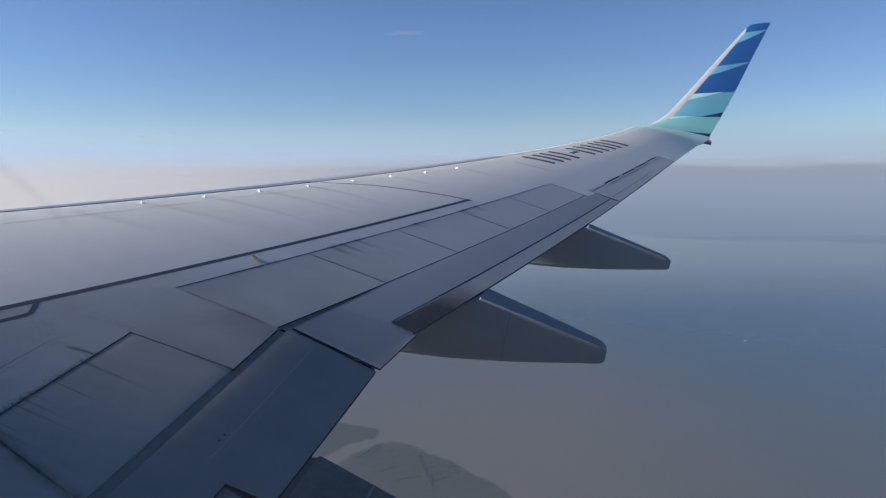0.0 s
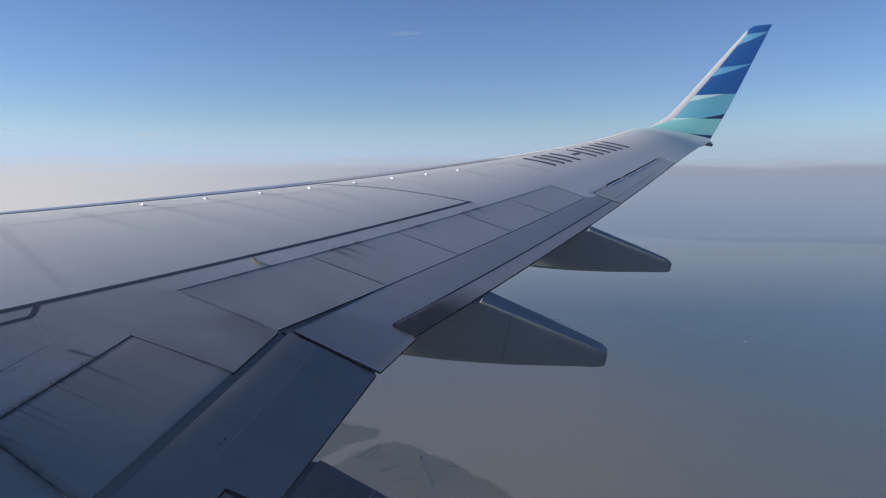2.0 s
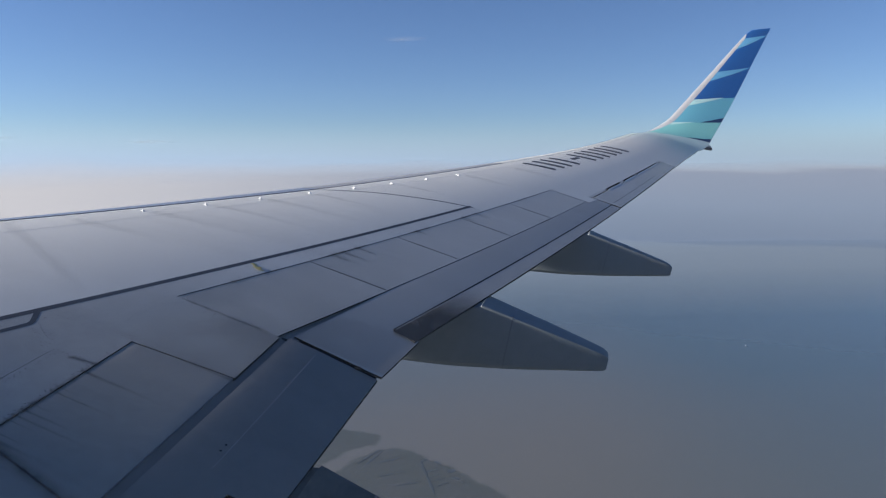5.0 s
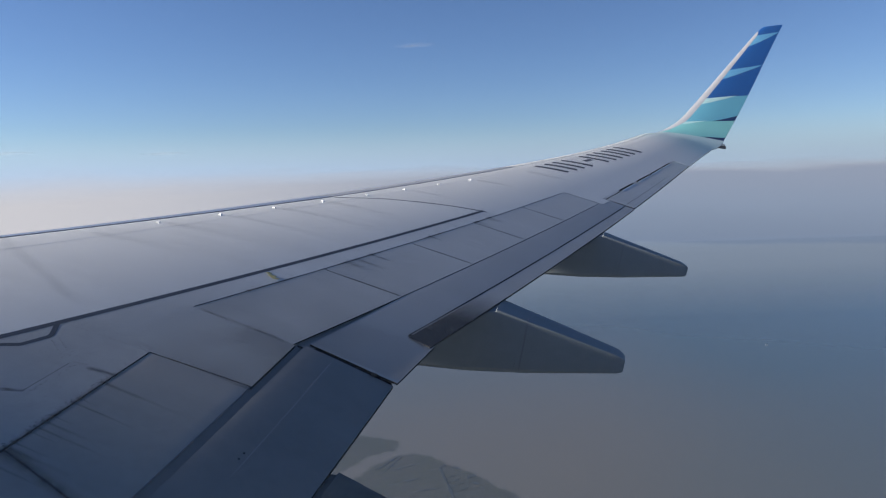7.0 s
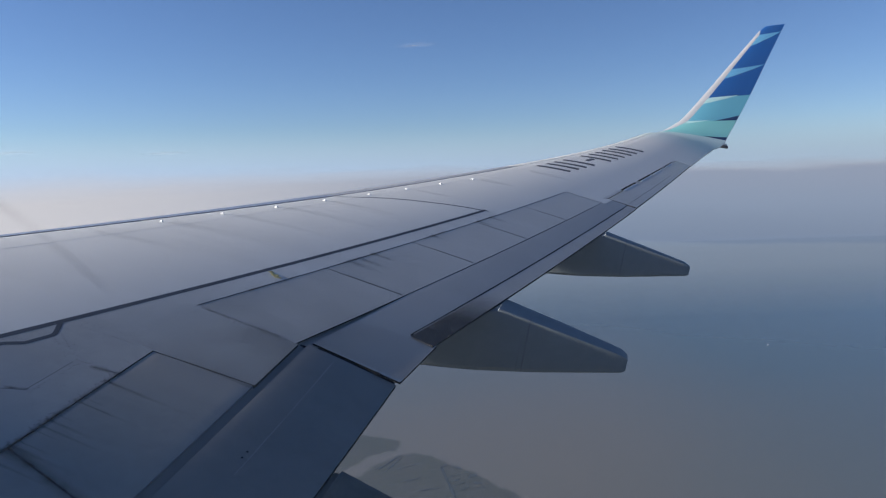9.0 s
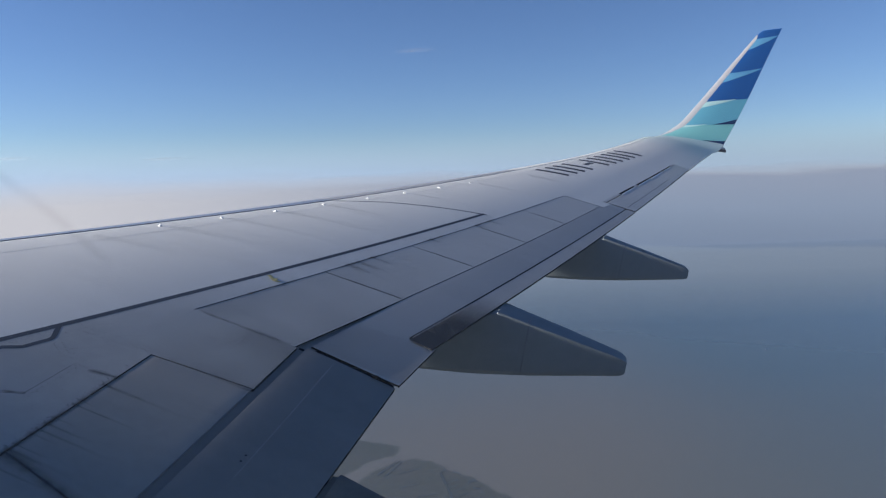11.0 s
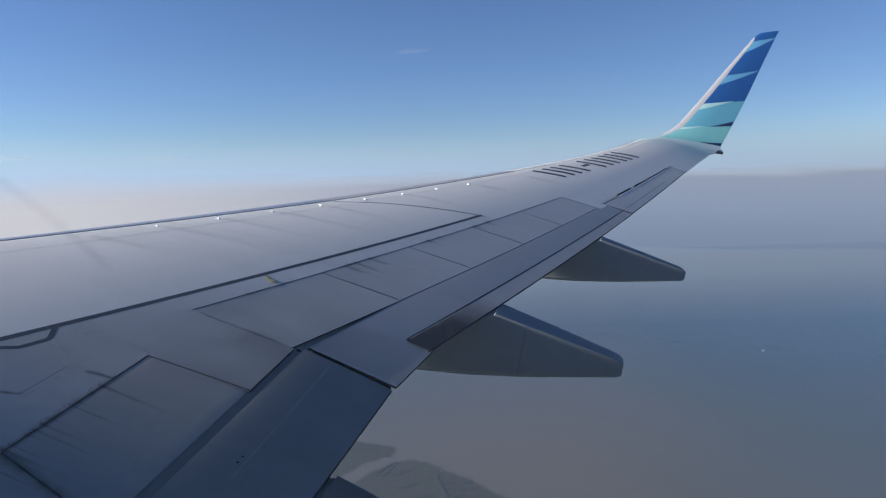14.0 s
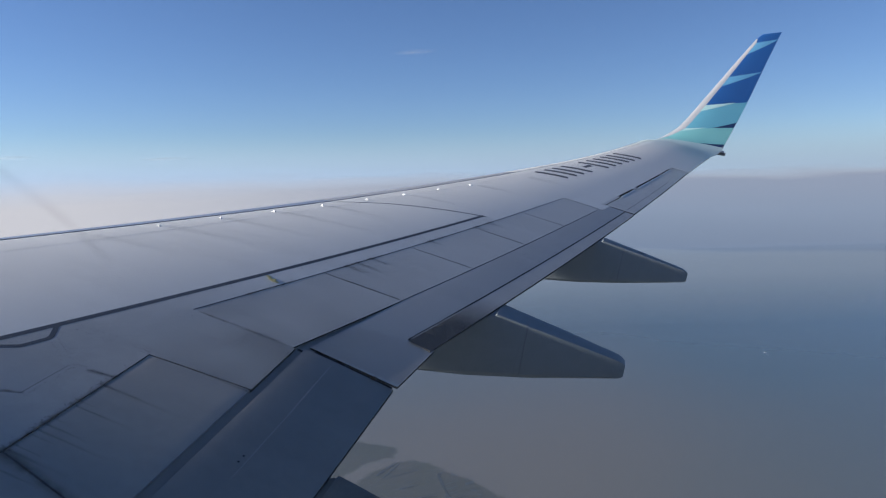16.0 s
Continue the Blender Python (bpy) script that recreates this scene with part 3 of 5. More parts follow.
def boat(x, y, heading, label):
    """A small white boat: a pointed hull and a cabin."""
    ob = tagged(new("boat"), label, "boat")
    ob.matrix_world = pose(x, y, SEA, 0, 0, heading)
    rings = []
    for t, w in ((0, 0.22), (0.3, 0.28), (0.7, 0.25), (0.9, 0.12), (1.0, 0.02)):
        px = -0.8 + 1.6 * t
        rings.append([Vector((px, -w, 0.3 + 0.08 * t)), Vector((px, w, 0.3 + 0.08 * t)), Vector((px, w * 0.6, -0.02)), Vector((px, -w * 0.6, -0.02))])
    v, f = loft(rings)
    mesh_object("hull", v, f, WHITE, ob, smooth=False)
    v, f = box((-0.25, 0, 0.3), (0.55, 0.34, 0.3), 0, 0.85)
    mesh_object("cabin", v, f, WHITE, ob, smooth=False)


boat(112, 489, 20, "small white boat on the hazy sea")


def cloud_material():
    m = bpy.data.materials.new("thin_cloud")
    m.use_nodes = True
    n, l = m.node_tree.nodes, m.node_tree.links
    n.clear()
    tc = n.new("ShaderNodeTexCoord")
    mp = n.new("ShaderNodeMapping")
    mp.inputs["Scale"].default_value = (0.010, 0.02, 0.04)
    l.new(tc.outputs["Object"], mp.inputs[0])
    nz = n.new("ShaderNodeTexNoise")
    nz.inputs["Scale"].default_value, nz.inputs["Detail"].default_value = 1.0, 6
    l.new(mp.outputs[0], nz.inputs["Vector"])
    c1 = n.new("ShaderNodeVectorMath")
    c1.operation = "MULTIPLY_ADD"
    c1.inputs[1].default_value, c1.inputs[2].default_value = (2, 2, 2), (-1, -1, -1)
    flat = n.new("ShaderNodeVectorMath")
    flat.operation = "MULTIPLY"
    flat.inputs[1].default_value = (1, 0, 1)
    l.new(tc.outputs["Generated"], c1.inputs[0])
    l.new(c1.outputs[0], flat.inputs[0])
    ln = n.new("ShaderNodeVectorMath")
    ln.operation = "LENGTH"
    l.new(flat.outputs[0], ln.inputs[0])
    fall = n.new("ShaderNodeMapRange")
    fall.interpolation_type = "SMOOTHSTEP"
    fall.inputs[1].default_value, fall.inputs[2].default_value, fall.inputs[3].default_value, fall.inputs[4].default_value = 0.1, 0.95, 1.0, 0.0
    l.new(ln.outputs["Value"], fall.inputs[0])
    thr = n.new("ShaderNodeMapRange")
    thr.inputs[1].default_value, thr.inputs[2].default_value, thr.inputs[4].default_value = 0.25, 0.85, 0.45
    l.new(nz.outputs["Fac"], thr.inputs[0])
    mul = n.new("ShaderNodeMath")
    mul.operation = "MULTIPLY"
    l.new(fall.outputs[0], mul.inputs[0])
    l.new(thr.outputs[0], mul.inputs[1])
    df, tr, mx, o = (n.new(k) for k in ("ShaderNodeBsdfDiffuse", "ShaderNodeBsdfTransparent", "ShaderNodeMixShader", "ShaderNodeOutputMaterial"))
    df.inputs["Color"].default_value = (0.95, 0.95, 0.95, 1)
    tl, both = n.new("ShaderNodeBsdfTranslucent"), n.new("ShaderNodeMixShader")
    tl.inputs["Color"].default_value = (0.95, 0.95, 0.95, 1)
    l.new(df.outputs[0], both.inputs[1])
    l.new(tl.outputs[0], both.inputs[2])
    l.new(mul.outputs[0], mx.inputs[0])
    l.new(tr.outputs[0], mx.inputs[1])
    l.new(both.outputs[0], mx.inputs[2])
    l.new(mx.outputs[0], o.inputs[0])
    return m


CLOUD = cloud_material()


def cloud(azimuth, elevation, width, height, tilt, lean, label):
    """A thin wisp of cloud four kilometres off, a curved sheet of vapour."""
    a, e = radians(azimuth), radians(elevation)
    eye = Vector((4000 * math.cos(e) * math.sin(a), 4000 * math.cos(e) * math.cos(a), 4000 * math.sin(e)))
    v = [(width * (i / 16 - 0.5), lean * height * (j / 6 - 0.5) + 4 * math.sin(i * 0.5 + j), height * (j / 6 - 0.5)) for i in range(17) for j in range(7)]
    f = [(7 * i + j, 7 * i + j + 1, 7 * i + j + 8, 7 * i + j + 7) for i in range(16) for j in range(6)]
    ob = tagged(mesh_object("cloud", v, f, CLOUD), label, "cloud", group="cloud wisps")
    ob.matrix_world = Matrix.Translation(eye) @ pose(0, 0, 0, 0, tilt, -azimuth)


cloud(-15.0, 10.15, 300, 52, -2, 1.5, "thin white wisp of cloud in blue sky")
cloud(-44.8, 2.2, 300, 26, 0, -2.5, "faint flat wisp of cloud above the haze")
cloud(-34.7, 2.05, 330, 24, 0, -2.5, "faint flat wisp of cloud above the haze")

# ------------------------------------------------------------------ the airliner
airplane = tagged(new("airplane"), "grey airliner wing with blue and teal striped upturned winglet, climbing", "airplane")
airplane.matrix_world = ATTITUDE


def wing_core():
    rings = []
    vs = [-0.96 + 1.92 * i / 60 for i in range(61)]
    for k in range(49):
        y = 1.0 + (16.2 - 1.0) * k / 48
        ring = []
        for v in vs:
            q = foil(v, y)
            if v > 0:
                sunk = q.z - 0.03 * min(1, chord(y) / 2.0) * min(1, v * 6) - 0.35 * max(0, v * v - 0.66)
                q.z = max(sunk, foil(-v, y).z + 0.004)
            ring.append(q)
        rings.append(ring)
    v, f = loft(rings)
    return mesh_object("wing", v, f, CORE_DARK, airplane, "dark structure under the grey wing panels")


wing = wing_core()


def slat_width(y):
    return 0.47 - 0.045 * max(0, y - 8.72)


def wrap(name, y0, y1, mat, label="", ny=24):
    """A slat: a shell round the nose of the section from below to its rear edge on top."""
    rings = []
    for k in range(ny + 1):
        y = y0 + (y1 - y0) * k / ny
        vr = math.sqrt(slat_width(y) / chord(y))
        outer = [foil(-0.3 + (vr + 0.3) * i / 22, y, 0.003) for i in range(23)]
        inner = [q + Vector((0.012, 0, -0.035 if i > 11 else 0.02)) for i, q in enumerate(outer)]
        rings.append(outer + inner[::-1])
    v, f = loft(rings)
    return mesh_object(name, v, f, mat, wing, label)


SLAT = "polished leading-edge slat"
for a, b in ((1.9, 5.19), (5.2, 8.72)):
    wrap("slat", a, b, SLAT_METAL, SLAT)
wrap("slat", 8.735, 11.9, SLAT_DULL, "dull grey leading-edge slat")
wrap("slat", 11.915, 14.9, WING_GREY, "grey leading-edge slat")
for a, b, w, paint in ((1.9, 5.19, 0.012, LINE_DARK), (5.2, 8.72, 0.012, LINE_DARK), (8.735, 11.9, 0.006, SEAL_DARK)):
    strip("slat_joint", [(lead(y) + slat_width(y) + 0.008, y) for y in (a, (a + b) / 2, b)], w, paint, wing, rise=0.004)
wrap("leading_edge", 14.905, 16.2, TIP_FADE)

slat_rear = lambda y: lead(y) + slat_width(y) + 0.015
FRONT_JOINT = lambda y: max(at(0.24)(y), slat_rear(y) + 0.06)
HINGE, SPOILER_TE, FLAP_SPLIT = at(0.645), at(0.838), at(0.945)
plate("skin_panel", slat_rear, FRONT_JOINT, 1.9, 16.2, TIP_FADE, wing, nx=6, ny=60, gap=0.002, rim=0.002, thick=0.05, edge=TIP_FADE)
# the fixed skin aft of the front panel line, one sheet per stretch of its rear edge
WALK = at(0.588)
plate("skin_panel", FRONT_JOINT, WALK, 1.9, 9.38, WING_GREY, wing, nx=12, ny=40, gap=0.0, rim=0, thick=0.05)
plate("skin_panel", WALK, fixed(5.515), 1.9, (4.982, 5.022), TRAIL_SHADE, wing, nx=5, ny=16, gap=0.0, rim=0, thick=0.05)
plate("skin_panel", WALK, fixed(6.155), (4.982, 5.070), 5.62, TRAIL_SHADE, wing, "grey trailing edge panel, shade painted in towards the root", nx=8, ny=6, gap=0.0, rim=0, thick=0.05)
plate("skin_panel", WALK, HINGE, 5.62, 9.38, TRAIL_SHADE, wing, nx=3, ny=24, gap=0.0, rim=0, thick=0.05)
plate("skin_panel", FRONT_JOINT, HINGE, 9.38, 11.03, WING_GREY, wing, nx=12, ny=12, gap=0.0, rim=0, thick=0.05)
plate("skin_panel", FRONT_JOINT, at(0.86), 11.03, 11.29, WING_GREY, wing, nx=12, ny=4, gap=0.0, rim=0, thick=0.05)
plate("skin_panel", FRONT_JOINT, at(0.815), 11.29, 14.60, WING_GREY, wing, nx=12, ny=16, gap=0.0, rim=0, thick=0.05)
plate("skin_panel", FRONT_JOINT, at(1.0), 14.60, 16.25, TIP_FADE, wing, "grey wing skin fading to pale mint at the tip", nx=12, ny=14, gap=0.0, rim=0, thick=0.03, edge=TIP_FADE)

# spoilers along the outboard wing and the ground spoilers beside the body
stations = (5.621, 6.77, 7.855, 8.915, 9.92, 11.02)
for a, b in zip(stations, stations[1:]):
    side = 0.0004 if a == stations[0] or b == stations[-1] else 0.0022
    plate("spoiler", HINGE, SPOILER_TE, a, b, PANEL_GREY, wing, "flush grey spoiler panel", nx=8, ny=10, gap=side, thick=0.012, dz=-0.0005, rim=0.0, edge=EDGE_DARK)
INNER_SPLIT = (4.02, 3.89)
# Inner spoilers: a darker copy of the grey stands for their shade.
plate("spoiler", fixed(5.52), fixed(6.15), INNER_SPLIT, (5.020, 5.068), INNER_PANEL_SHADE, wing, "flush grey spoiler panel with soot streaks", nx=8, ny=10, gap=0.0024, thick=0.012, dz=-0.002, rim=0.0004, edge=SEAL_DARK)
plate("spoiler", fixed(5.52), fixed(6.15), 1.95, (4.015, 3.885), INNER_PANEL_SHADE, wing, "flush grey spoiler panel", nx=8, ny=10, gap=0.0024, thick=0.012, dz=-0.002, rim=0.0004, edge=SEAL_DARK)

for y in stations[1:-1]:
    strip("seam_grime", [(HINGE(y) + 0.01, y), (SPOILER_TE(y) - 0.012, y)], 0.007, EDGE_DARK, wing, "grimy dark panel seam", rise=0.0003, thick=0.003)

strip("seam_grime", [(HINGE(y), y) for y in (5.62, 6.0, 6.5)], 0.007, EDGE_DARK, wing, "grimy dark panel seam", rise=0.0004, thick=0.003)
strip("seam_grime", [(HINGE(y), y) for y in (6.5, 7.0, 8.4, 9.8, 11.0)], 0.007, EDGE_DARK, wing, "grimy dark panel seam", rise=0.0003, thick=0.003)

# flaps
# Recess shade ahead of the flap, put into a dark grey plate.
plate("cove", fixed(6.10), fixed(6.235), 1.95, 5.668, INNER_FLAP_SHADE, wing, "cove ahead of the flap, its shade painted dark grey", nx=6, ny=20, dz=lambda x, y: -0.020 - 0.08 * max(0, x - 6.15), thick=0.02, gap=0.0, rim=0)


def nosed(front, rear, sunk, tail, low=0.012):
    """The rise of a flap over the wing's surface: a rounded nose sunk below the panel ahead of it, and a tail a little low."""
    def f(x, y):
        a = min(max((x - front(y)) / (rear(y) - front(y)), 0), 1)
        nose = (1 - a / 0.10) ** 2 if a < 0.10 else 0
        return -sunk * nose - tail * a ** 1.7 - low
    return f


flap_te = lambda y: 6.83 - 0.026 * (5.685 - y)
bent = nosed(fixed(6.207), flap_te, 0.0010, 0.052, 0.0025)
drop = lambda x, y: bent(x, y) - 0.11 * max(0, x - trail(y))
outer_front = lambda y: SPOILER_TE(y) + 0.003 + 0.058 * max(0, (6.75 - y) / 1.08)
flush = nosed(outer_front, at(1.0), 0.0010, 0.007, 0.001)
outer_drop = lambda x, y: flush(x, y) - 0.11 * max(0, x - trail(y)) - (0.004 + 0.016 * min(max((x - outer_front(y)) / 0.65, 0), 1)) * min(max((6.9 - y) / 1.1, 0), 1)
# Inboard flap: its turn away from the sun is put into darker paint.
plate("flap", fixed(6.207), fixed(6.565), 1.95, 5.655, INNER_FLAP_SHADE, wing, "inboard flap, its shade painted dark grey", nx=36, ny=24, dz=drop, thick=0.02, gap=0.0, rim=0, edge=GAP_FITTING_BLACK)
plate("flap", fixed(6.565), flap_te, (4.312, 4.345), (5.655, 5.67), INNER_FLAP_SHADE, wing, "inboard flap, its shade painted dark grey", nx=8, ny=12, dz=drop, thick=0.02, gap=0.0, rim=0, edge=GAP_FITTING_BLACK)
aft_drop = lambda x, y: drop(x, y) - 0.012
plate("aft_flap", fixed(6.595), flap_te, 1.95, (4.292, 4.325), INNER_FLAP_SHADE, wing, "inboard aft flap panel, its shade painted dark grey", nx=4, ny=12, dz=aft_drop, thick=0.02, gap=0.002, rim=0.001)
# The same painted shade in the slot ahead of the aft panel.
plate("cove", fixed(6.55), fixed(6.62), 1.95, 4.315, INNER_FLAP_SHADE, wing, nx=3, ny=12, dz=lambda x, y: drop(x, y) - 0.024, thick=0.02, gap=0.0, rim=0)
inner_te = lambda y: 6.85 + 0.143 * (y - 5.64)
plate("flap", outer_front, inner_te, (5.700, 5.672), 6.25, FLAP_GREY, wing, "grey outboard flap", nx=36, ny=6, dz=outer_drop, thick=0.014, gap=0.0, rim=0, edge=GAP_FITTING_BLACK)
# A black strip laid in place of the shade between the flap ends.
plate("gap_strip", fixed(6.16), fixed(6.812), 5.640, 5.712, GAP_FITTING_BLACK, wing, "black strip standing in for shade between the flap ends", nx=12, ny=2, dz=lambda x, y: min(drop(x, y), outer_drop(x, y)) - 0.014, thick=0.03, gap=0.0, rim=0)
plate("flap", outer_front, FLAP_SPLIT, 6.25, 11.285, FLAP_GREY, wing, "grey outboard flap", nx=36, ny=26, dz=outer_drop, thick=0.04, gap=0.0, rim=0)
plate("aft_flap", lambda y: FLAP_SPLIT(y) + 0.012, at(1.0), (6.27, 6.2), 11.28, FLAP_GREY, wing, "grey aft flap panel, darker at its inner end", nx=4, ny=24, dz=-0.0058, thick=0.018, gap=0.0015, rim=0)
# Dark grey again stands for the shade in this recess.
plate("cove", lambda y: SPOILER_TE(y) - 0.01, lambda y: SPOILER_TE(y) + 0.03 + 0.075 * max(0, (6.75 - y) / 1.08), 5.66, 11.03, INNER_FLAP_SHADE, wing, "cove ahead of the flap, its shade painted dark grey", nx=2, ny=24, dz=-0.019, thick=0.02, gap=0.0, rim=0)

v, f = box((inner_te(5.67) - 0.16, 5.665, top(inner_te(5.67) - 0.16, 5.665) - 0.034), (0.04, 0.02, 0.02), 0.1, 0.8)
mesh_object("flap_roller", v, f, GAP_FITTING_BLACK, wing, "small dark flap roller fitting", smooth=False)

strip("seam_grime", [(FLAP_SPLIT(y) + 0.006, y) for y in (6.26, 8.0, 9.6, 11.2)], 0.009, EDGE_DARK, wing, "dark slot ahead of the aft flap panel", rise=-0.006, thick=0.003)

# aileron with its balance slots
aileron = plate("aileron", at(0.835), at(1.0), 11.30, 14.59, PANEL_GREY, wing, "grey aileron with dark hinge slots", nx=6, ny=16, gap=0.006, thick=0.02)
plate("balance_cover", at(0.815), at(0.833), 11.30, 11.90, PANEL_GREY, wing, nx=2, ny=4, gap=0.001, rim=0)
for a, b in ((12.50, 12.65), (13.21, 13.27), (13.85, 13.91), (14.38, 14.59)):
    plate("balance_cover", at(0.813), at(0.836), a, b, PANEL_GREY, wing, nx=2, ny=2, gap=0.001, rim=0)
for a, b in ((11.9, 12.5), (12.65, 13.21), (13.27, 13.85), (13.91, 14.38)):
    strip("slot_lip", [(at(0.836)(y), y) for y in (a + 0.02, b - 0.02)], 0.014, WHITE, wing, "bright white slot edge", rise=0.003, thick=0.006)
for a, b in ((11.38, 11.95), (11.99, 12.5), (12.54, 12.95), (12.99, 13.5)):
    strip("tab_gap", [(at(0.945)(a), a), (at(0.948)(b), b)], 0.005, EDGE_DARK, wing, rise=0.0006, thick=0.002)

# painted walkway lines
strip("walkway_line", [(at(0.588)(y), y) for y in (1.9, 3.5, 5.0, 6.5, 8.0, 9.38)], 0.040, LINE_DARK, wing, "dark painted walkway line", rise=0.0005)
strip("walkway_line", [(6.66, 9.37), (6.3, 9.24), (5.98, 9.11), (5.6, 8.95), (5.28, 8.77), (5.10, 8.68)], 0.022, LINE_DARK, wing, "thin dark painted walkway line", rise=0.0008)
strip("walkway_line", [(4.938, 4.960), (5.004, 4.845), (5.006, 4.818), (4.957, 4.676), (4.885, 4.616), (4.30, 3.4)], 0.030, LINE_DARK, wing, "dark painted walkway line", rise=0.0006, steps=160)

# thin sealed joints and a bare scratch
strip("sealed_joint", [(5.16, 4.31), (5.265, 4.37), (5.266, 4.685)], 0.0035, RIVET_DARK, wing, rise=0.0003)


def rivet_rows(rows, label):
    """Flush rivets in rows of (x0, y0, x1, y1, pitch)."""
    v, f = [], []
    rnd = random.Random(5)
    for x0, y0, x1, y1, pitch in rows:
        k = int(math.hypot(x1 - x0, y1 - y0) / pitch)
        for i in range(k + 1):
            if rnd.random() < 0.3:
                continue
            x, y = x0 + (x1 - x0) * i / k + rnd.uniform(-0.002, 0.002), y0 + (y1 - y0) * i / k + rnd.uniform(-0.002, 0.002)
            r, o = rnd.choice((0.004, 0.005, 0.006)), len(v)
            v += [Vector((x + r * c * math.cos(a), y + r * c * math.sin(a), top(x, y) + h)) for c, h in ((1.0, -0.001), (0.85, 0.0004)) for a in (j * math.pi / 3 for j in range(6))]
            f += [tuple(o + 6 + j for j in range(6))] + [(o + j, o + (j + 1) % 6, o + 6 + (j + 1) % 6, o + 6 + j) for j in range(6)]
    ob = mesh_object("rivets", v, f, RIVET_DARK, wing, label, smooth=False)
    return tagged(ob, kind="stuff")


rivet_rows(((5.05, 4.985, 5.50, 5.045, 0.03), (5.50, 5.06, 6.10, 5.11, 0.05), (5.44, 5.575, 6.10, 5.605, 0.032), (5.44, 5.55, 6.10, 5.58, 0.064),
            (5.03, 4.86, 5.24, 4.73, 0.025), (5.28, 4.70, 5.50, 4.73, 0.025), (5.485, 3.98, 5.485, 4.98, 0.06), (5.30, 4.0, 5.30, 4.68, 0.05),
            (5.36, 5.2, 5.40, 5.56, 0.07), (HINGE(5.7) - 0.035, 5.7, HINGE(8.9) - 0.035, 8.9, 0.09), (WALK(5.3) + 0.06, 5.3, WALK(7.6) + 0.06, 7.6, 0.13), (5.02, 4.92, 5.2, 4.78, 0.05), (5.38, 4.1, 5.38, 4.7, 0.09),
            (5.06, 5.03, 5.26, 5.065, 0.035), (5.44, 5.06, 5.50, 5.07, 0.03), (5.20, 4.70, 5.46, 4.745, 0.022), (5.05, 4.80, 5.19, 4.715, 0.022), (5.29, 4.40, 5.29, 4.66, 0.032), (5.60, 5.095, 6.08, 5.125, 0.06),
            (5.66, 5.60, 6.10, 5.635, 0.04), (5.49, 4.05, 5.49, 4.70, 0.035), (4.99, 4.90, 5.01, 4.80, 0.03), (HINGE(5.7) + 0.03, 5.72, HINGE(6.7) + 0.03, 6.7, 0.12)), "small dark rivet heads")


# A dark translucent film, for soot streaks and for shade painted on panels.
def soot_or_shade_material(name, strength, axis="X", across="Y", rising=False, patchy=9.0):
    m = bpy.data.materials.new(name)
    m.use_nodes = True
    n, l = m.node_tree.nodes, m.node_tree.links
    b, o = n["Principled BSDF"], n["Material Output"]
    b.inputs["Base Color"].default_value, b.inputs["Roughness"].default_value = (0.03, 0.03, 0.032, 1), 0.7
    tc, sx, nz, fall, side, m1, m2, tr, mx = (n.new(k) for k in ("ShaderNodeTexCoord", "ShaderNodeSeparateXYZ", "ShaderNodeTexNoise", "ShaderNodeMapRange", "ShaderNodeMath",
                                                                "ShaderNodeMath", "ShaderNodeMath", "ShaderNodeBsdfTransparent", "ShaderNodeMixShader"))
    l.new(tc.outputs["Generated"], sx.inputs[0])
    nz.inputs["Scale"].default_value = patchy
    l.new(tc.outputs["Object"], nz.inputs["Vector"])
    fall.inputs[1].default_value, fall.inputs[2].default_value, fall.inputs[3].default_value, fall.inputs[4].default_value = 0.0, 1.0, (0.0 if rising else 0.85), (0.85 if rising else 0.0)
    l.new(sx.outputs[axis], fall.inputs[0])
    side.operation = "PINGPONG"
    side.inputs[1].default_value = 0.5
    if across:
        l.new(sx.outputs[across], side.inputs[0])
    else:
        side.inputs[0].default_value = 0.5
    m1.operation = m2.operation = "MULTIPLY"
    l.new(fall.outputs[0], m1.inputs[0])
    l.new(side.outputs[0], m1.inputs[1])
    l.new(m1.outputs[0], m2.inputs[0])
    l.new(nz.outputs["Fac"], m2.inputs[1])
    gain = n.new("ShaderNodeMath")
    gain.operation, gain.use_clamp = "MULTIPLY", True
    gain.inputs[1].default_value = strength
    l.new(m2.outputs[0], gain.inputs[0])
    l.new(gain.outputs[0], mx.inputs[0])
    l.new(tr.outputs[0], mx.inputs[1])
    l.new(b.outputs[0], mx.inputs[2])
    l.new(mx.outputs[0], o.inputs[0])
    return m


SOOT, SOOT_FAINT = soot_or_shade_material("soot_or_shade", 1.6), soot_or_shade_material("faint_soot_stain", 0.55)


def soot_streak(x, y, length, width, mat=None):
    """A soot stain trailing aft from a joint."""
    v = [Vector((x + length * i / 8, y + width * (j / 4 - 0.5), 0)) for i in range(9) for j in range(5)]
    for q in v:
        q.z = top(q.x, q.y) + 0.0045
    f = [(5 * i + j, 5 * i + j + 1, 5 * i + j + 6, 5 * i + j + 5) for i in range(8) for j in range(4)]
    mesh_object("soot_or_shade", v, f, mat or SOOT, wing, "faint black soot streak")


for y, n_len, w in ((3.92, 0.30, 0.02), (4.03, 0.36, 0.03), (4.07, 0.22, 0.015), (4.16, 0.18, 0.012), (4.20, 0.44, 0.022), (4.25, 0.30, 0.025), (4.30, 0.16, 0.012), (4.43, 0.40, 0.02), (4.47, 0.16, 0.012), (4.64, 0.52, 0.032)):
    soot_streak(5.50, y, n_len, w)
for y, n_len, w in ((7.02, 0.26, 0.10), (7.14, 0.3, 0.08), (7.32, 0.22, 0.06), (8.15, 0.2, 0.07), (8.95, 0.22, 0.1), (9.2, 0.2, 0.1)):
    soot_streak(HINGE(y) - 0.01, y, n_len, w)


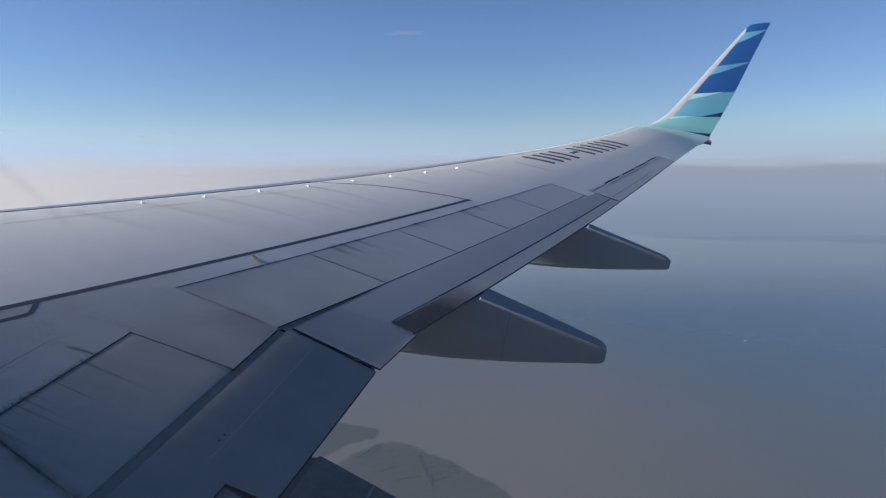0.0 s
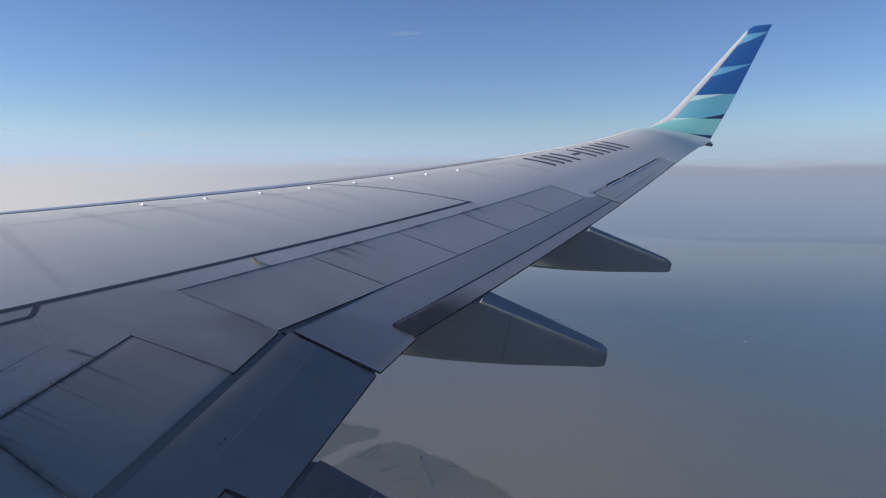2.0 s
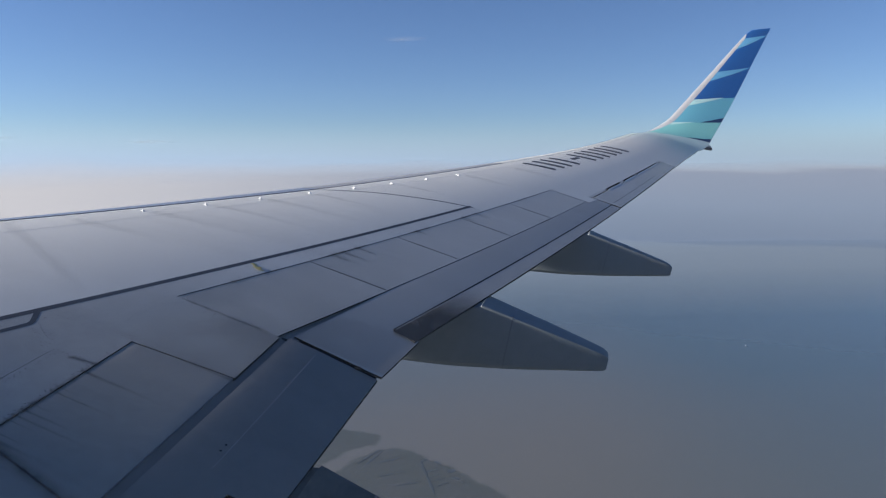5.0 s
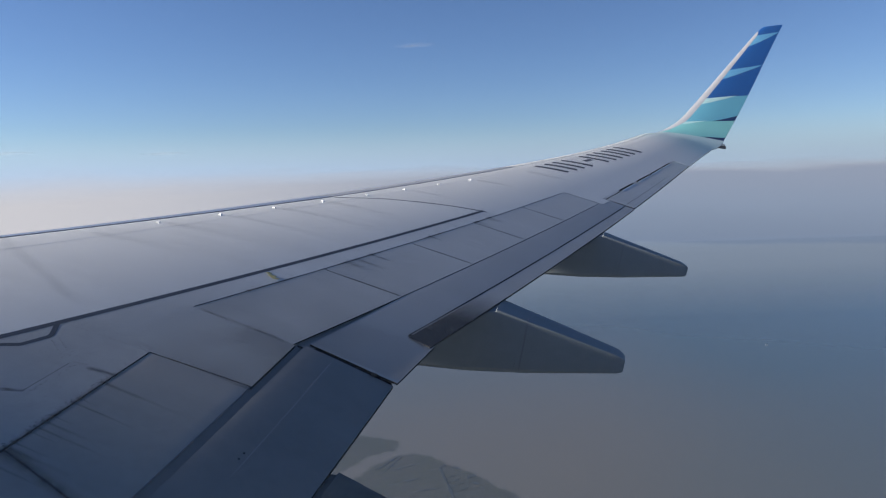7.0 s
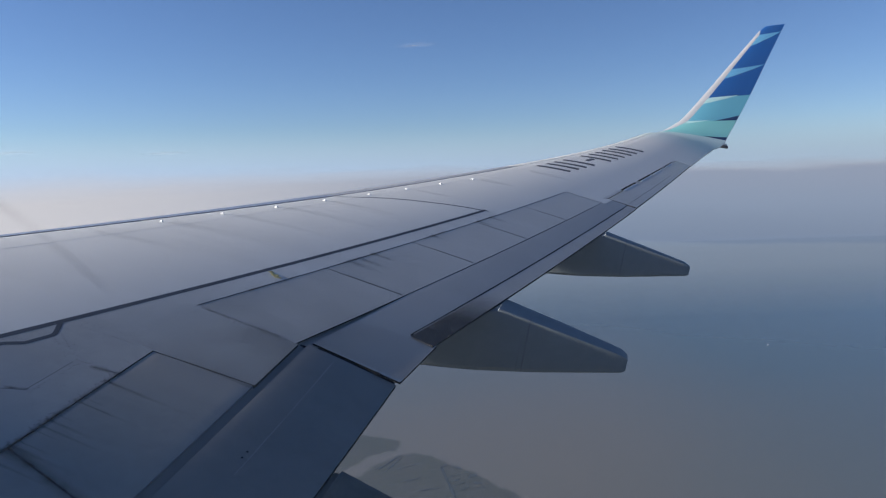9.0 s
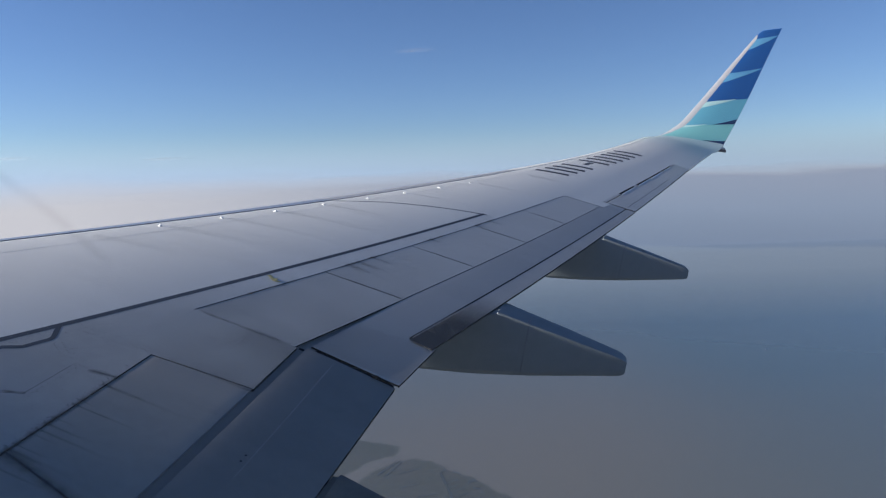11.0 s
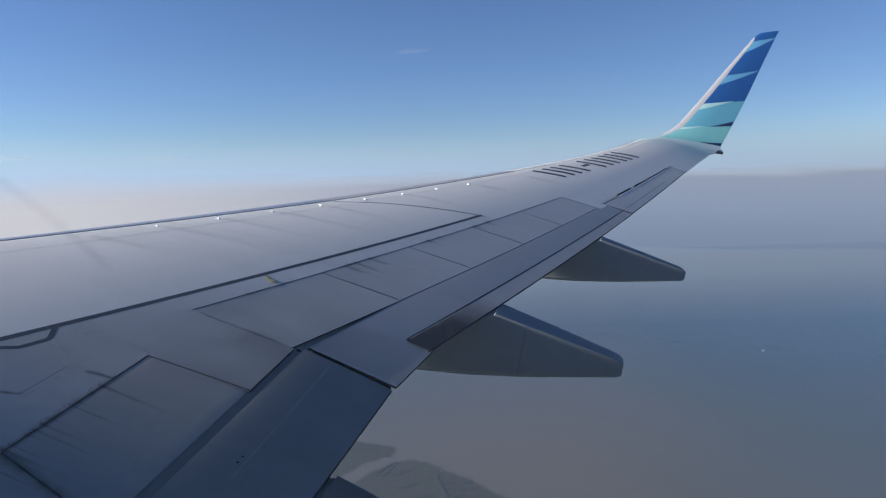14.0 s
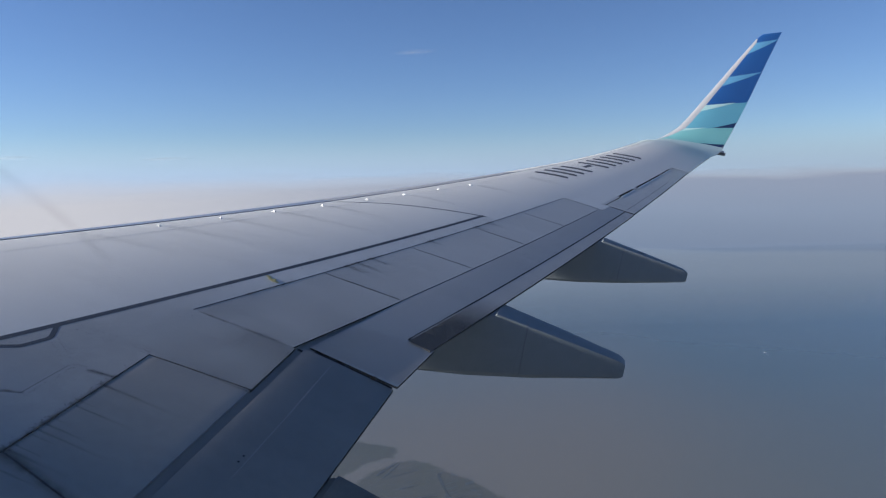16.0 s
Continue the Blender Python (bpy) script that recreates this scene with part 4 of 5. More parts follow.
def dark_patch(u0, u1, y0, y1, mat, dz, slant=0.0):
    """A broad dark film on the wing that thins out along the span."""
    v = [Vector((at(u0 + (u1 - u0) * i / 6)(y), y - slant * i / 6 * (1 - j / 12), 0)) for j, y in enumerate(y0 + (y1 - y0) * j / 12 for j in range(13)) for i in range(7)]
    for q in v:
        q.z = top(q.x, q.y) + (dz(q.x, q.y) if callable(dz) else dz)
    f = [(7 * j + i, 7 * j + i + 1, 7 * j + i + 8, 7 * j + i + 7) for j in range(12) for i in range(6)]
    mesh_object("soot_or_shade", v, f, mat, wing, "broad dark patch thinning out along the span")


# Shade on the trailing panel, painted as a film that deepens aft.
v = [Vector((5.30 + 0.8545 * i / 8, 5.0305 + 0.589 * j / 6, 0)) for i in range(9) for j in range(7)]
for q in v:
    q.z = top(q.x, q.y) + 0.002
f = [(7 * i + j, 7 * i + j + 1, 7 * i + j + 8, 7 * i + j + 7) for i in range(8) for j in range(6)]
mesh_object("soot_or_shade", v, f, soot_or_shade_material("trailing_panel_film_shade", 1.25, "X", "", True, 2.2), wing, "painted shade deepening towards the flap")
for xa, ya, xb, yb in ((0.685, 7.30, 0.725, 7.30), (0.725, 7.30, 0.725, 7.52), (0.725, 7.52, 0.685, 7.52), (0.685, 7.52, 0.685, 7.30)):
    strip("hatch_outline", [(at(xa)(ya), ya), (at(xb)(yb), yb)], 0.002, PANEL_GREY, wing, rise=0.0001, thick=0.0025)
DARK_SPAN = soot_or_shade_material("broad_dark_patch", 5.0, "Y", "", False, 2.0)
# Shade painted over the outboard flap's inner end.
FLAP_END_SHADE = soot_or_shade_material("flap_end_shade", 0.9, "Y", "", False, 2.2)
v = [Vector((outer_front(y) + 0.0005 + (inner_te(y) - 0.001 - outer_front(y)) * i / 6, y, 0)) for y in (5.7005 + 0.549 * j / 8 for j in range(9)) for i in range(7)]
for q in v:
    q.z = top(q.x, q.y) + outer_drop(q.x, q.y) + 0.0015
mesh_object("soot_or_shade", v, [(7 * j + i, 7 * j + i + 1, 7 * j + i + 8, 7 * j + i + 7) for j in range(8) for i in range(6)], FLAP_END_SHADE, wing, "painted shade thinning out along the flap")
# Shade painted on the first spoiler, thinning out outboard.
dark_patch(0.6465, 0.8365, 5.6225, 7.8, soot_or_shade_material("first_spoiler_shade", 0.7, "Y", "", False, 2.2), 0.0008)
dark_patch(0.951, 0.9996, 6.22, 7.35, DARK_SPAN, -0.0035, 0.02)

for y, n_len, w in ((6.3, 0.9, 0.14), (6.86, 1.2, 0.16), (7.37, 1.3, 0.12), (7.9, 1.1, 0.16), (8.42, 1.0, 0.10), (9.5, 0.9, 0.14), (10.6, 0.8, 0.16), (11.6, 0.8, 0.2)):
    soot_streak(lead(y) + 0.72, y, n_len, w, SOOT_FAINT)
strip("scratch", [(6.43, 4.40), (6.428, 5.02), (6.42, 5.60)], 0.0035, SCRATCH, wing, "pale scratch line on the flap", rise=drop(6.41, 5.0) + 0.0008, thick=0.0012)
for y in (4.53, 4.58):
    v, f = loft([[Vector((6.398 + r * math.cos(a), y + r * math.sin(a), top(6.398, y) + drop(6.398, y) + h)) for a in (j * math.pi / 5 for j in range(10))] for r, h in ((0.006, -0.004), (0.006, 0.0012), (0.004, 0.002))])
    mesh_object("screw", v, f, GAP_FITTING_BLACK, wing, "dark screw head on the flap")


def soft_soot():
    """Soot that is densest where the attribute is 1 and broken up by noise."""
    m = bpy.data.materials.new("soft_joint_soot")
    m.use_nodes = True
    n, l = m.node_tree.nodes, m.node_tree.links
    b, o = n["Principled BSDF"], n["Material Output"]
    b.inputs["Base Color"].default_value, b.inputs["Roughness"].default_value = (0.03, 0.03, 0.032, 1), 0.75
    tc, nz, dense, r, mul, tr, mx = (n.new(k) for k in ("ShaderNodeTexCoord", "ShaderNodeTexNoise", "ShaderNodeAttribute", "ShaderNodeMapRange", "ShaderNodeMath", "ShaderNodeBsdfTransparent", "ShaderNodeMixShader"))
    nz.inputs["Scale"].default_value, nz.inputs["Detail"].default_value = 14.0, 4
    l.new(tc.outputs["Object"], nz.inputs["Vector"])
    r.inputs[1].default_value, r.inputs[2].default_value, r.inputs[3].default_value = 0.3, 0.65, 0.25
    l.new(nz.outputs["Fac"], r.inputs[0])
    dense.attribute_name = "soot"
    mul.operation = "MULTIPLY"
    l.new(dense.outputs["Fac"], mul.inputs[0])
    l.new(r.outputs[0], mul.inputs[1])
    l.new(mul.outputs[0], mx.inputs[0])
    l.new(tr.outputs[0], mx.inputs[1])
    l.new(b.outputs[0], mx.inputs[2])
    l.new(mx.outputs[0], o.inputs[0])
    return m


SOFT_SOOT = soft_soot()


def seam_soot(x0, y0, x1, y1, width, strength=0.6, taper=0.15):
    """A soft sooty band along a joint, fading out at both sides and ends."""
    d = math.hypot(x1 - x0, y1 - y0)
    v, w = [], []
    for i in range(17):
        t = i / 16
        x, y = x0 + (x1 - x0) * t, y0 + (y1 - y0) * t
        for j in range(9):
            o = width * (j / 8 - 0.5)
            px, py = x - (y1 - y0) / d * o, y + (x1 - x0) / d * o
            v.append(Vector((px, py, top(px, py) + 0.0016)))
            w.append(strength * (1 - abs(j / 4 - 1)) ** 1.5 * min(1, t / taper, (1 - t) / taper))
    f = [(9 * i + j, 9 * i + j + 1, 9 * i + j + 10, 9 * i + j + 9) for i in range(16) for j in range(8)]
    ob = mesh_object("soot_or_shade", v, f, SOFT_SOOT, wing, "soft black soot along a joint")
    ob.data.attributes.new("soot", "FLOAT", "POINT").data.foreach_set("value", w)


seam_soot(5.518, 3.5, 5.518, 4.85, 0.050, 0.75)
seam_soot(5.36, 4.70, 5.54, 4.735, 0.050, 0.7)
seam_soot(5.50, 4.018, 6.16, 3.888, 0.105, 0.55, 0.06)
seam_soot(5.17, 4.33, 5.28, 4.38, 0.035, 0.6)
seam_soot(5.54, 5.022, 6.15, 5.069, 0.012, 0.25)
seam_soot(5.42, 5.618, 6.10, 5.624, 0.045, 0.45)
for y in stations[1:-1]:
    seam_soot(HINGE(y) + 0.15, y, SPOILER_TE(y), y, 0.035, 0.55)
for a, b in ((6.85, 7.55), (8.0, 8.4), (8.85, 9.3), (6.0, 6.5)):
    seam_soot(HINGE(a), a, HINGE(b), b, 0.040, 0.45)
# glints painted as white dabs at the spoilers' rear corners
for y in (6.735, 6.80, 7.83, 8.90):
    x = SPOILER_TE(y) - 0.006
    v, f = box((x, y, top(x, y) - 0.001), (0.008, 0.012, 0.0018), 0.1, 0.6)
    mesh_object("glint", v, f, TIP_WHITE, wing, "small white painted glint", smooth=False)
# vortex generators
for y in (6.85, 7.37, 7.89, 8.42, 8.97, 9.49, 10.02, 10.56):
    x = lead(y) + 0.645
    a = radians(-28)
    v = []
    for w in (-0.006, 0.006):
        for px, pz in ((k2 * 0.5, h2 * 0.42) for k2, h2 in ((-0.034, -0.003), (0.034, -0.003), (0.034, 0.034), (0.0, 0.036), (-0.026, 0.022))):
            v.append(Vector((x + px * math.cos(a) - w * math.sin(a), y + px * math.sin(a) * 1.0 + w * math.cos(a), top(x, y) + pz)))
    f = [(0, 1, 2, 3, 4), (5, 6, 7, 8, 9)] + [(j, (j + 1) % 5, 5 + (j + 1) % 5, 5 + j) for j in range(5)]
    bv, bf = box((x, y, top(x, y)), (0.055, 0.02, 0.003), a)
    f += [tuple(10 + j for j in fc) for fc in bf]
    mesh_object("vortex_generator", v + bv, f, WHITE, wing, "small white vortex generator", smooth=False)

# spoiler hinge fittings
for y in (6.06, 7.10, 7.32, 8.15, 8.32, 8.95, 9.2, 10.3):
    x = HINGE(y)
    v, f = box((x - 0.01, y, top(x, y) - 0.002), (0.05, 0.024, 0.004), 0.15, 0.6)
    mesh_object("hinge_fitting", v, f, RUST_DARK, wing, "small dark hinge fitting", smooth=False)


def rope_fitting(x, y):
    """The yellow eye for a raft line, pressed flat to shorten its shadow, with a dark tongue."""
    z = top(x, y)
    rings = []
    for i in range(20):
        t = i / 19
        cx, cy = x - 0.055 + 0.12 * t, y - 0.006 + 0.026 * math.cos(1.3 * math.pi * t)
        c = Vector((cx, cy, top(cx, cy) + 0.001))
        rings.append([c + Vector((0.008 * math.cos(b), 0.018 * math.cos(b), 0.0022 * math.sin(b))) for b in (k * math.pi / 4 for k in range(8))])
    v, f = loft(rings)
    eye = mesh_object("rope_fitting", v, f, YELLOW, airplane, "small bent yellow rope anchor")
    bv, bf = box((x, y, z - 0.003), (0.07, 0.055, 0.0035), 0.2, 0.7)
    mesh_object("pad", bv, bf, YELLOW, eye, smooth=False)
    bv, bf = box((x + 0.075, y + 0.010, top(x + 0.075, y) - 0.003), (0.06, 0.012, 0.0042), 0.12, 0.5)
    mesh_object("tongue", bv, bf, GAP_FITTING_BLACK, eye, smooth=False)


rope_fitting(5.575, 6.385)

# registration, as plain bars
for k, y in enumerate((12.05, 12.52, 13.03, 13.30, 13.78, 14.24)):
    if k == 2:
        strip("marking_bar", [(at(0.34)(y), y), (at(0.34)(y + 0.22), y + 0.22)], 0.075, MARK_DARK, wing, "dark painted marking bar", rise=0.0012)
        continue
    for dy in (0.05, 0.30):
        yy = y + dy
        c = at(0.335)(yy)
        strip("marking_bar", [(c - 0.25, yy), (c + 0.25, yy)], 0.10, MARK_DARK, wing, "dark painted marking bar", rise=0.0012)

# ------------------------------------------------------------------ winglet
KS = [0, 0.08, 0.16, 0.24, 0.32, 0.42, 0.6, 0.8, 1.0]
wy = curve(KS, [16.20, 16.48, 16.70, 16.84, 16.92, 16.99, 17.11, 17.255, 17.40])
wz = curve(KS, [2.421, 2.487, 2.60, 2.76, 2.95, 3.205, 3.73, 4.40, 5.055])
wf = curve(KS, [8.447, 8.615, 8.80, 8.975, 9.15, 9.31, 9.61, 9.985, 10.36])
wr = curve(KS, [9.781, 9.935, 10.045, 10.105, 10.17, 10.255, 10.405, 10.575, 10.75])


def winglet_point(s, f, side=1, off=0.0):
    """A point of the winglet: s along its spine, f along its chord; side 1 is the inner and upper face."""
    dy, dz = wy(min(s + 0.01, 1)) - wy(max(s - 0.01, 0)), wz(min(s + 0.01, 1)) - wz(max(s - 0.01, 0))
    d = math.hypot(dy, dz)
    c = wr(s) - wf(s)
    h = c * upper(math.sqrt(f)) * (1.0 - 0.45 * min(1, s * 3)) * (1 if side > 0 else -0.7) + off * side
    x = wf(s) + c * f + 0.035 * max(0, (s - 0.97) / 0.03) * (1 - f)
    return Vector((x, wy(s) - dz / d * h, wz(s) + dy / d * h + 0.10 * f * max(0, (s - 0.3) / 0.7) + 0.081 * (1 - f) * max(0, 1 - s / 0.3)))


def build_winglet():
    fs = [(i / 16) ** 1.7 for i in range(17)]
    rings = []
    for k in range(61):
        s = k / 60
        rings.append([winglet_point(s, f, -1) for f in reversed(fs)] + [winglet_point(s, f, 1) for f in fs[1:]])
    v, f = loft(rings)
    return mesh_object("winglet", v, f, TIP_WHITE, airplane, "upturned winglet with pale leading edge and blue and teal stripes", sharp=60)


winglet = build_winglet()


def stripe(low, high, mat, label, off=0.003):
    """A painted field between two lines, each ((f, s), (f, s)) from front to rear, on both faces."""
    n, m = 14, 8
    v, fc = [], []
    for side in (1, -1):
        o = len(v)
        for i in range(n + 1):
            for j in range(m + 1):
                a, b = i / n, j / m
                f0, s0 = (low[0][k] + (low[1][k] - low[0][k]) * a for k in (0, 1))
                f1, s1 = (high[0][k] + (high[1][k] - high[0][k]) * a for k in (0, 1))
                v.append(winglet_point(s0 + (s1 - s0) * b, f0 + (f1 - f0) * b, side, off))
        fc += [(o + i * (m + 1) + j, o + i * (m + 1) + j + 1, o + (i + 1) * (m + 1) + j + 1, o + (i + 1) * (m + 1) + j) for i in range(n) for j in range(m)]
    return mesh_object("stripe", v, fc, mat, winglet, label)


L5, L4, L3, L2, L1 = (((0.06, 0.125), (0.995, 0.20)), ((0.14, 0.305), (0.995, 0.377)), ((0.15, 0.506), (0.995, 0.562)),
                      ((0.16, 0.706), (0.995, 0.752)), ((0.15, 0.939), (0.995, 0.955)))
stripe(((0.01, 0.004), (0.998, 0.004)), L5, TIP_FADE, "pale mint blended winglet root")
stripe(L5, L4, MINT, "mint green stripe")
stripe(L4, L3, TEAL, "teal stripe")
stripe(L3, L2, BLUE, "deep blue stripe")
stripe(L2, L1, BLUE, "deep blue stripe")
stripe(L1, ((0.0, 0.985), (0.998, 1.0)), BLUE, "deep blue stripe")
stripe(((0.16, 0.861), (0.99, 0.953)), ((0.155, 0.939), (0.99, 0.955)), SKY_BLUE, "light blue wedge stripe", 0.005)
stripe(((0.16, 0.646), (0.99, 0.750)), ((0.16, 0.708), (0.99, 0.752)), SKY_BLUE, "light blue wedge stripe", 0.005)
stripe(((0.14, 0.459), (0.74, 0.548)), ((0.15, 0.508), (0.74, 0.55)), PALE_MINT, "pale mint wedge stripe", 0.005)
stripe(((0.147, 0.277), (0.485, 0.337)), ((0.141, 0.305), (0.485, 0.339)), PALE_MINT, "pale mint wedge stripe", 0.005)
stripe(((0.614, 0.346), (0.995, 0.376)), ((0.614, 0.348), (0.995, 0.415)), NAVY, "navy wedge stripe", 0.005)
stripe(((0.634, 0.177), (0.995, 0.190)), ((0.634, 0.179), (0.995, 0.225)), NAVY, "navy wedge stripe", 0.005)


def winglet_cap():
    """The blue painted end of the winglet."""
    fs = [(i / 12) ** 1.7 for i in range(13)]
    rings = []
    for s, off in ((0.968, 0.002), (0.972, 0.005), (0.995, 0.005), (1.0, 0.003)):
        rings.append([winglet_point(s, f, -1, off) + Vector((-0.004 * (1 - f), 0, 0.003 if s == 1.0 else 0)) for f in reversed(fs)]
                     + [winglet_point(s, f, 1, off) + Vector((-0.004 * (1 - f), 0, 0.003 if s == 1.0 else 0)) for f in fs[1:]])
    v, f = loft(rings)
    mesh_object("tip_cap", v, f, BLUE, winglet, "deep blue winglet tip")


winglet_cap()


def navigation_light():
    """The rear position light: a pale flat fairing with a smoked lens block at its end."""
    rings = []
    for x, w, h in ((9.70, 0.015, 0.010), (9.84, 0.035, 0.022), (10.02, 0.045, 0.026), (10.12, 0.045, 0.024)):
        rings.append([Vector((x, 16.86 + a * w, 2.578 + b * h)) for a, b in ((-1, -0.7), (-0.8, -1), (0.8, -1), (1, -0.7), (1, 0.7), (0.8, 1), (-0.8, 1), (-1, 0.7))])
    v, f = loft(rings)
    lamp = mesh_object("navigation_light", v, f, WHITE, airplane, "pale fairing of the rear position light")
    rings = []
    for x, k in ((10.0, 0.9), (10.015, 1.0), (10.135, 1.0), (10.15, 0.85)):
        rings.append([Vector((x, 16.86 + a * 0.047 * k, 2.535 + b * 0.030 * k)) for a, b in ((-1, -0.7), (-0.8, -1), (0.8, -1), (1, -0.7), (1, 1), (-1, 1))])
    v, f = loft(rings)
    mesh_object("lens", v, f, LAMP_DARK, lamp, "smoked brown lamp lens")


navigation_light()


# ------------------------------------------------------------------ flap track fairings
def flap_fairing(yc, xe, ze, k, label, vent=0.0, paint=FAIRING_GREY, cant=0.0):
    """A canoe fairing that hangs below the trailing edge at (xe, yc, ze) and runs aft of it."""
    crown = lambda d: float(np.interp(d, [-1.9, -1.2, -0.5, -0.03, -0.004, 0.004, 0.07, 0.32, 0.72, 0.98, 1.05, 1.09], [-0.42, -0.34, -0.24, -0.034, -0.030, -0.015, -0.025, -0.071, -0.148, -0.197, -0.214, -0.240]))
    keel = lambda d: float(np.interp(d, [-1.9, -1.5, -1.1, -0.6, -0.157, 0.33, 0.79, 1.0, 1.06, 1.09], [-0.46, -0.60, -0.675, -0.685, -0.626, -0.532, -0.426, -0.378, -0.365, -0.345]))
    half = lambda d: float(np.interp(d, [-1.9, -1.6, -1.2, -0.8, -0.4, 0.0, 0.5, 1.05, 1.09], [0.03, 0.11, 0.17, 0.20, 0.21, 0.205, 0.165, 0.105, 0.085]))
    crease = lambda d: float(np.interp(d, [-1.9, -0.2, 0.12, 0.34, 0.55, 0.93, 1.09], [0.02, 0.13, 0.135, 0.115, 0.060, 0.035, 0.015]))

    def section(d, grow=0.0):
        zt, zb, w, cr = crown(d) + grow, keel(d) - grow, half(d) + grow, crease(d)
        cr = min(cr, (zt - zb) * 0.4)
        right = [(0.0, zt), (0.50 * w, zt - 0.03 * cr), (0.94 * w, zt - 0.10 * cr), (0.98 * w, zt - 0.15 * cr), (0.995 * w, zt - 0.28 * cr), (1.0 * w, zt - 1.0 * cr), (1.01 * w, (zt - cr + zb) / 2),
                 (1.0 * w, zb + 0.25 * (zt - zb)), (0.95 * w, zb + 0.10 * (zt - zb)), (0.80 * w, zb + 0.03 * (zt - zb)), (0.45 * w, zb + 0.006), (0.0, zb)]
        pts = right + [(-y, z) for y, z in right[-2:0:-1]]
        return [Vector((xe + d * k, yc + y * k, ze + (z + cant * y) * k)) for y, z in pts]

    rings = [section(d) for d in [-1.9 + 0.1 * i for i in range(19)] + [-0.03, -0.004, 0.004, 0.035, 0.07, 0.12, 0.2, 0.28, 0.34, 0.42, 0.5, 0.6, 0.7, 0.8] + [0.87, 0.93, 0.99, 1.04, 1.07, 1.09]]
    v, f = loft(rings)
    ob = mesh_object("flap_fairing", v, f, paint, airplane, label, sharp=24)
    v, f = loft([section(0.266), section(0.267, 0.0015), section(0.273, 0.0015), section(0.274)])
    mesh_object("panel_joint", v, f, SEAL_DARK, ob)
    # a column of fasteners beside the joint, low on both flanks
    v, f = [], []
    for side in (1, -1):
        for i in range(9):
            d, z = 0.225, keel(0.225) + (0.10 + 0.055 * i) * (crown(0.225) - keel(0.225))
            c, o = Vector((xe + d * k, yc + side * (half(d) * 1.012 + 0.001) * k, ze + z * k)), len(v)
            v += [c + Vector((r * math.cos(a), side * h, r * math.sin(a))) for r, h in ((0.006, -0.006), (0.005, 0.0025)) for a in (j * math.pi / 3 for j in range(6))]
            f += [tuple(o + 6 + j for j in range(6))] + [(o + j, o + (j + 1) % 6, o + 6 + (j + 1) % 6, o + 6 + j) for j in range(6)]
    tagged(mesh_object("fasteners", v, f, SEAL_DARK, ob, smooth=False), kind="stuff")
    if vent:
        d = vent
        w, zt, cr = half(d), crown(d), crease(d)
        slope = (crown(d + 0.1) - crown(d - 0.1)) / 0.2
        lean = 0.06 * cr / (0.30 * w)
        v = []
        for h in (-0.004, 0.003):
            for j in range(16):
                px, py = 0.030 * math.cos(j * math.pi / 8), 0.012 * math.sin(j * math.pi / 8)
                v.append(Vector((xe + d * k + px, yc - 0.46 * w * k + py, ze + (zt - 0.03 * cr) * k + px * slope + py * lean + h)))
        f = [tuple(range(16)), tuple(range(16, 32))] + [(j, (j + 1) % 16, 16 + (j + 1) % 16, 16 + j) for j in range(16)]
        mesh_object("vent", v, f, CORE_DARK, ob, "small dark oval vent")
    return ob


flap_fairing(7.30, trail(7.30), base(7.30) + 0.0, 1.0, "grey canoe-shaped flap track fairing")
flap_fairing(10.0, trail(10.0), base(10.0) + 0.0, 0.93, "grey canoe-shaped flap track fairing with a small vent", 0.50)
flap_fairing(4.53, 6.84, base(4.60) - 0.072, 1.2, "dark grey canoe-shaped flap track fairing", paint=DARK_FAIRING, cant=0.16)


# ------------------------------------------------------------------ fuselage and the cabin window
def fuselage():
    """A plain tube with one window opening, closed by its ends."""
    zc, ro, ri = 1.6, 1.88, 1.83
    x_cuts = [-7, -4, -1, 2, 5, 6.5, WIN[0], WIN[1], 9.5, 12, 15]
    t_cuts = [-180 + 7.5 * i for i in range(49) if not WIN[2] - 5 < -180 + 7.5 * i < WIN[3] + 5] + [WIN[2], WIN[3]]
    t_cuts = sorted(set(t_cuts))[:-1]
    n, k = len(t_cuts), len(x_cuts)
    v, f = [], []
    for r in (ro, ri):
        v += [Vector((x, r * math.cos(radians(t)), zc + r * math.sin(radians(t)))) for x in x_cuts for t in t_cuts]
    hx, ht = x_cuts.index(WIN[0]), t_cuts.index(WIN[2])
    off = n * k
    for i in range(k - 1):
        for j in range(n):
            q = (i * n + j, i * n + (j + 1) % n, (i + 1) * n + (j + 1) % n, (i + 1) * n + j)
            if (i, j) == (hx, ht):
                f += [(q[a], q[(a + 1) % 4], off + q[(a + 1) % 4], off + q[a]) for a in range(4)]
            else:
                f += [q, tuple(off + a for a in q)]
    f += [tuple(range(n)), tuple(off + j for j in range(n)), tuple((k - 1) * n + j for j in range(n)), tuple(off + (k - 1) * n + j for j in range(n))]
    return mesh_object("fuselage", v, f, CABIN, airplane, "plain white fuselage tube with a cabin window")


WIN = (7.52, 8.02, 4.0, 21.0)
body = fuselage()


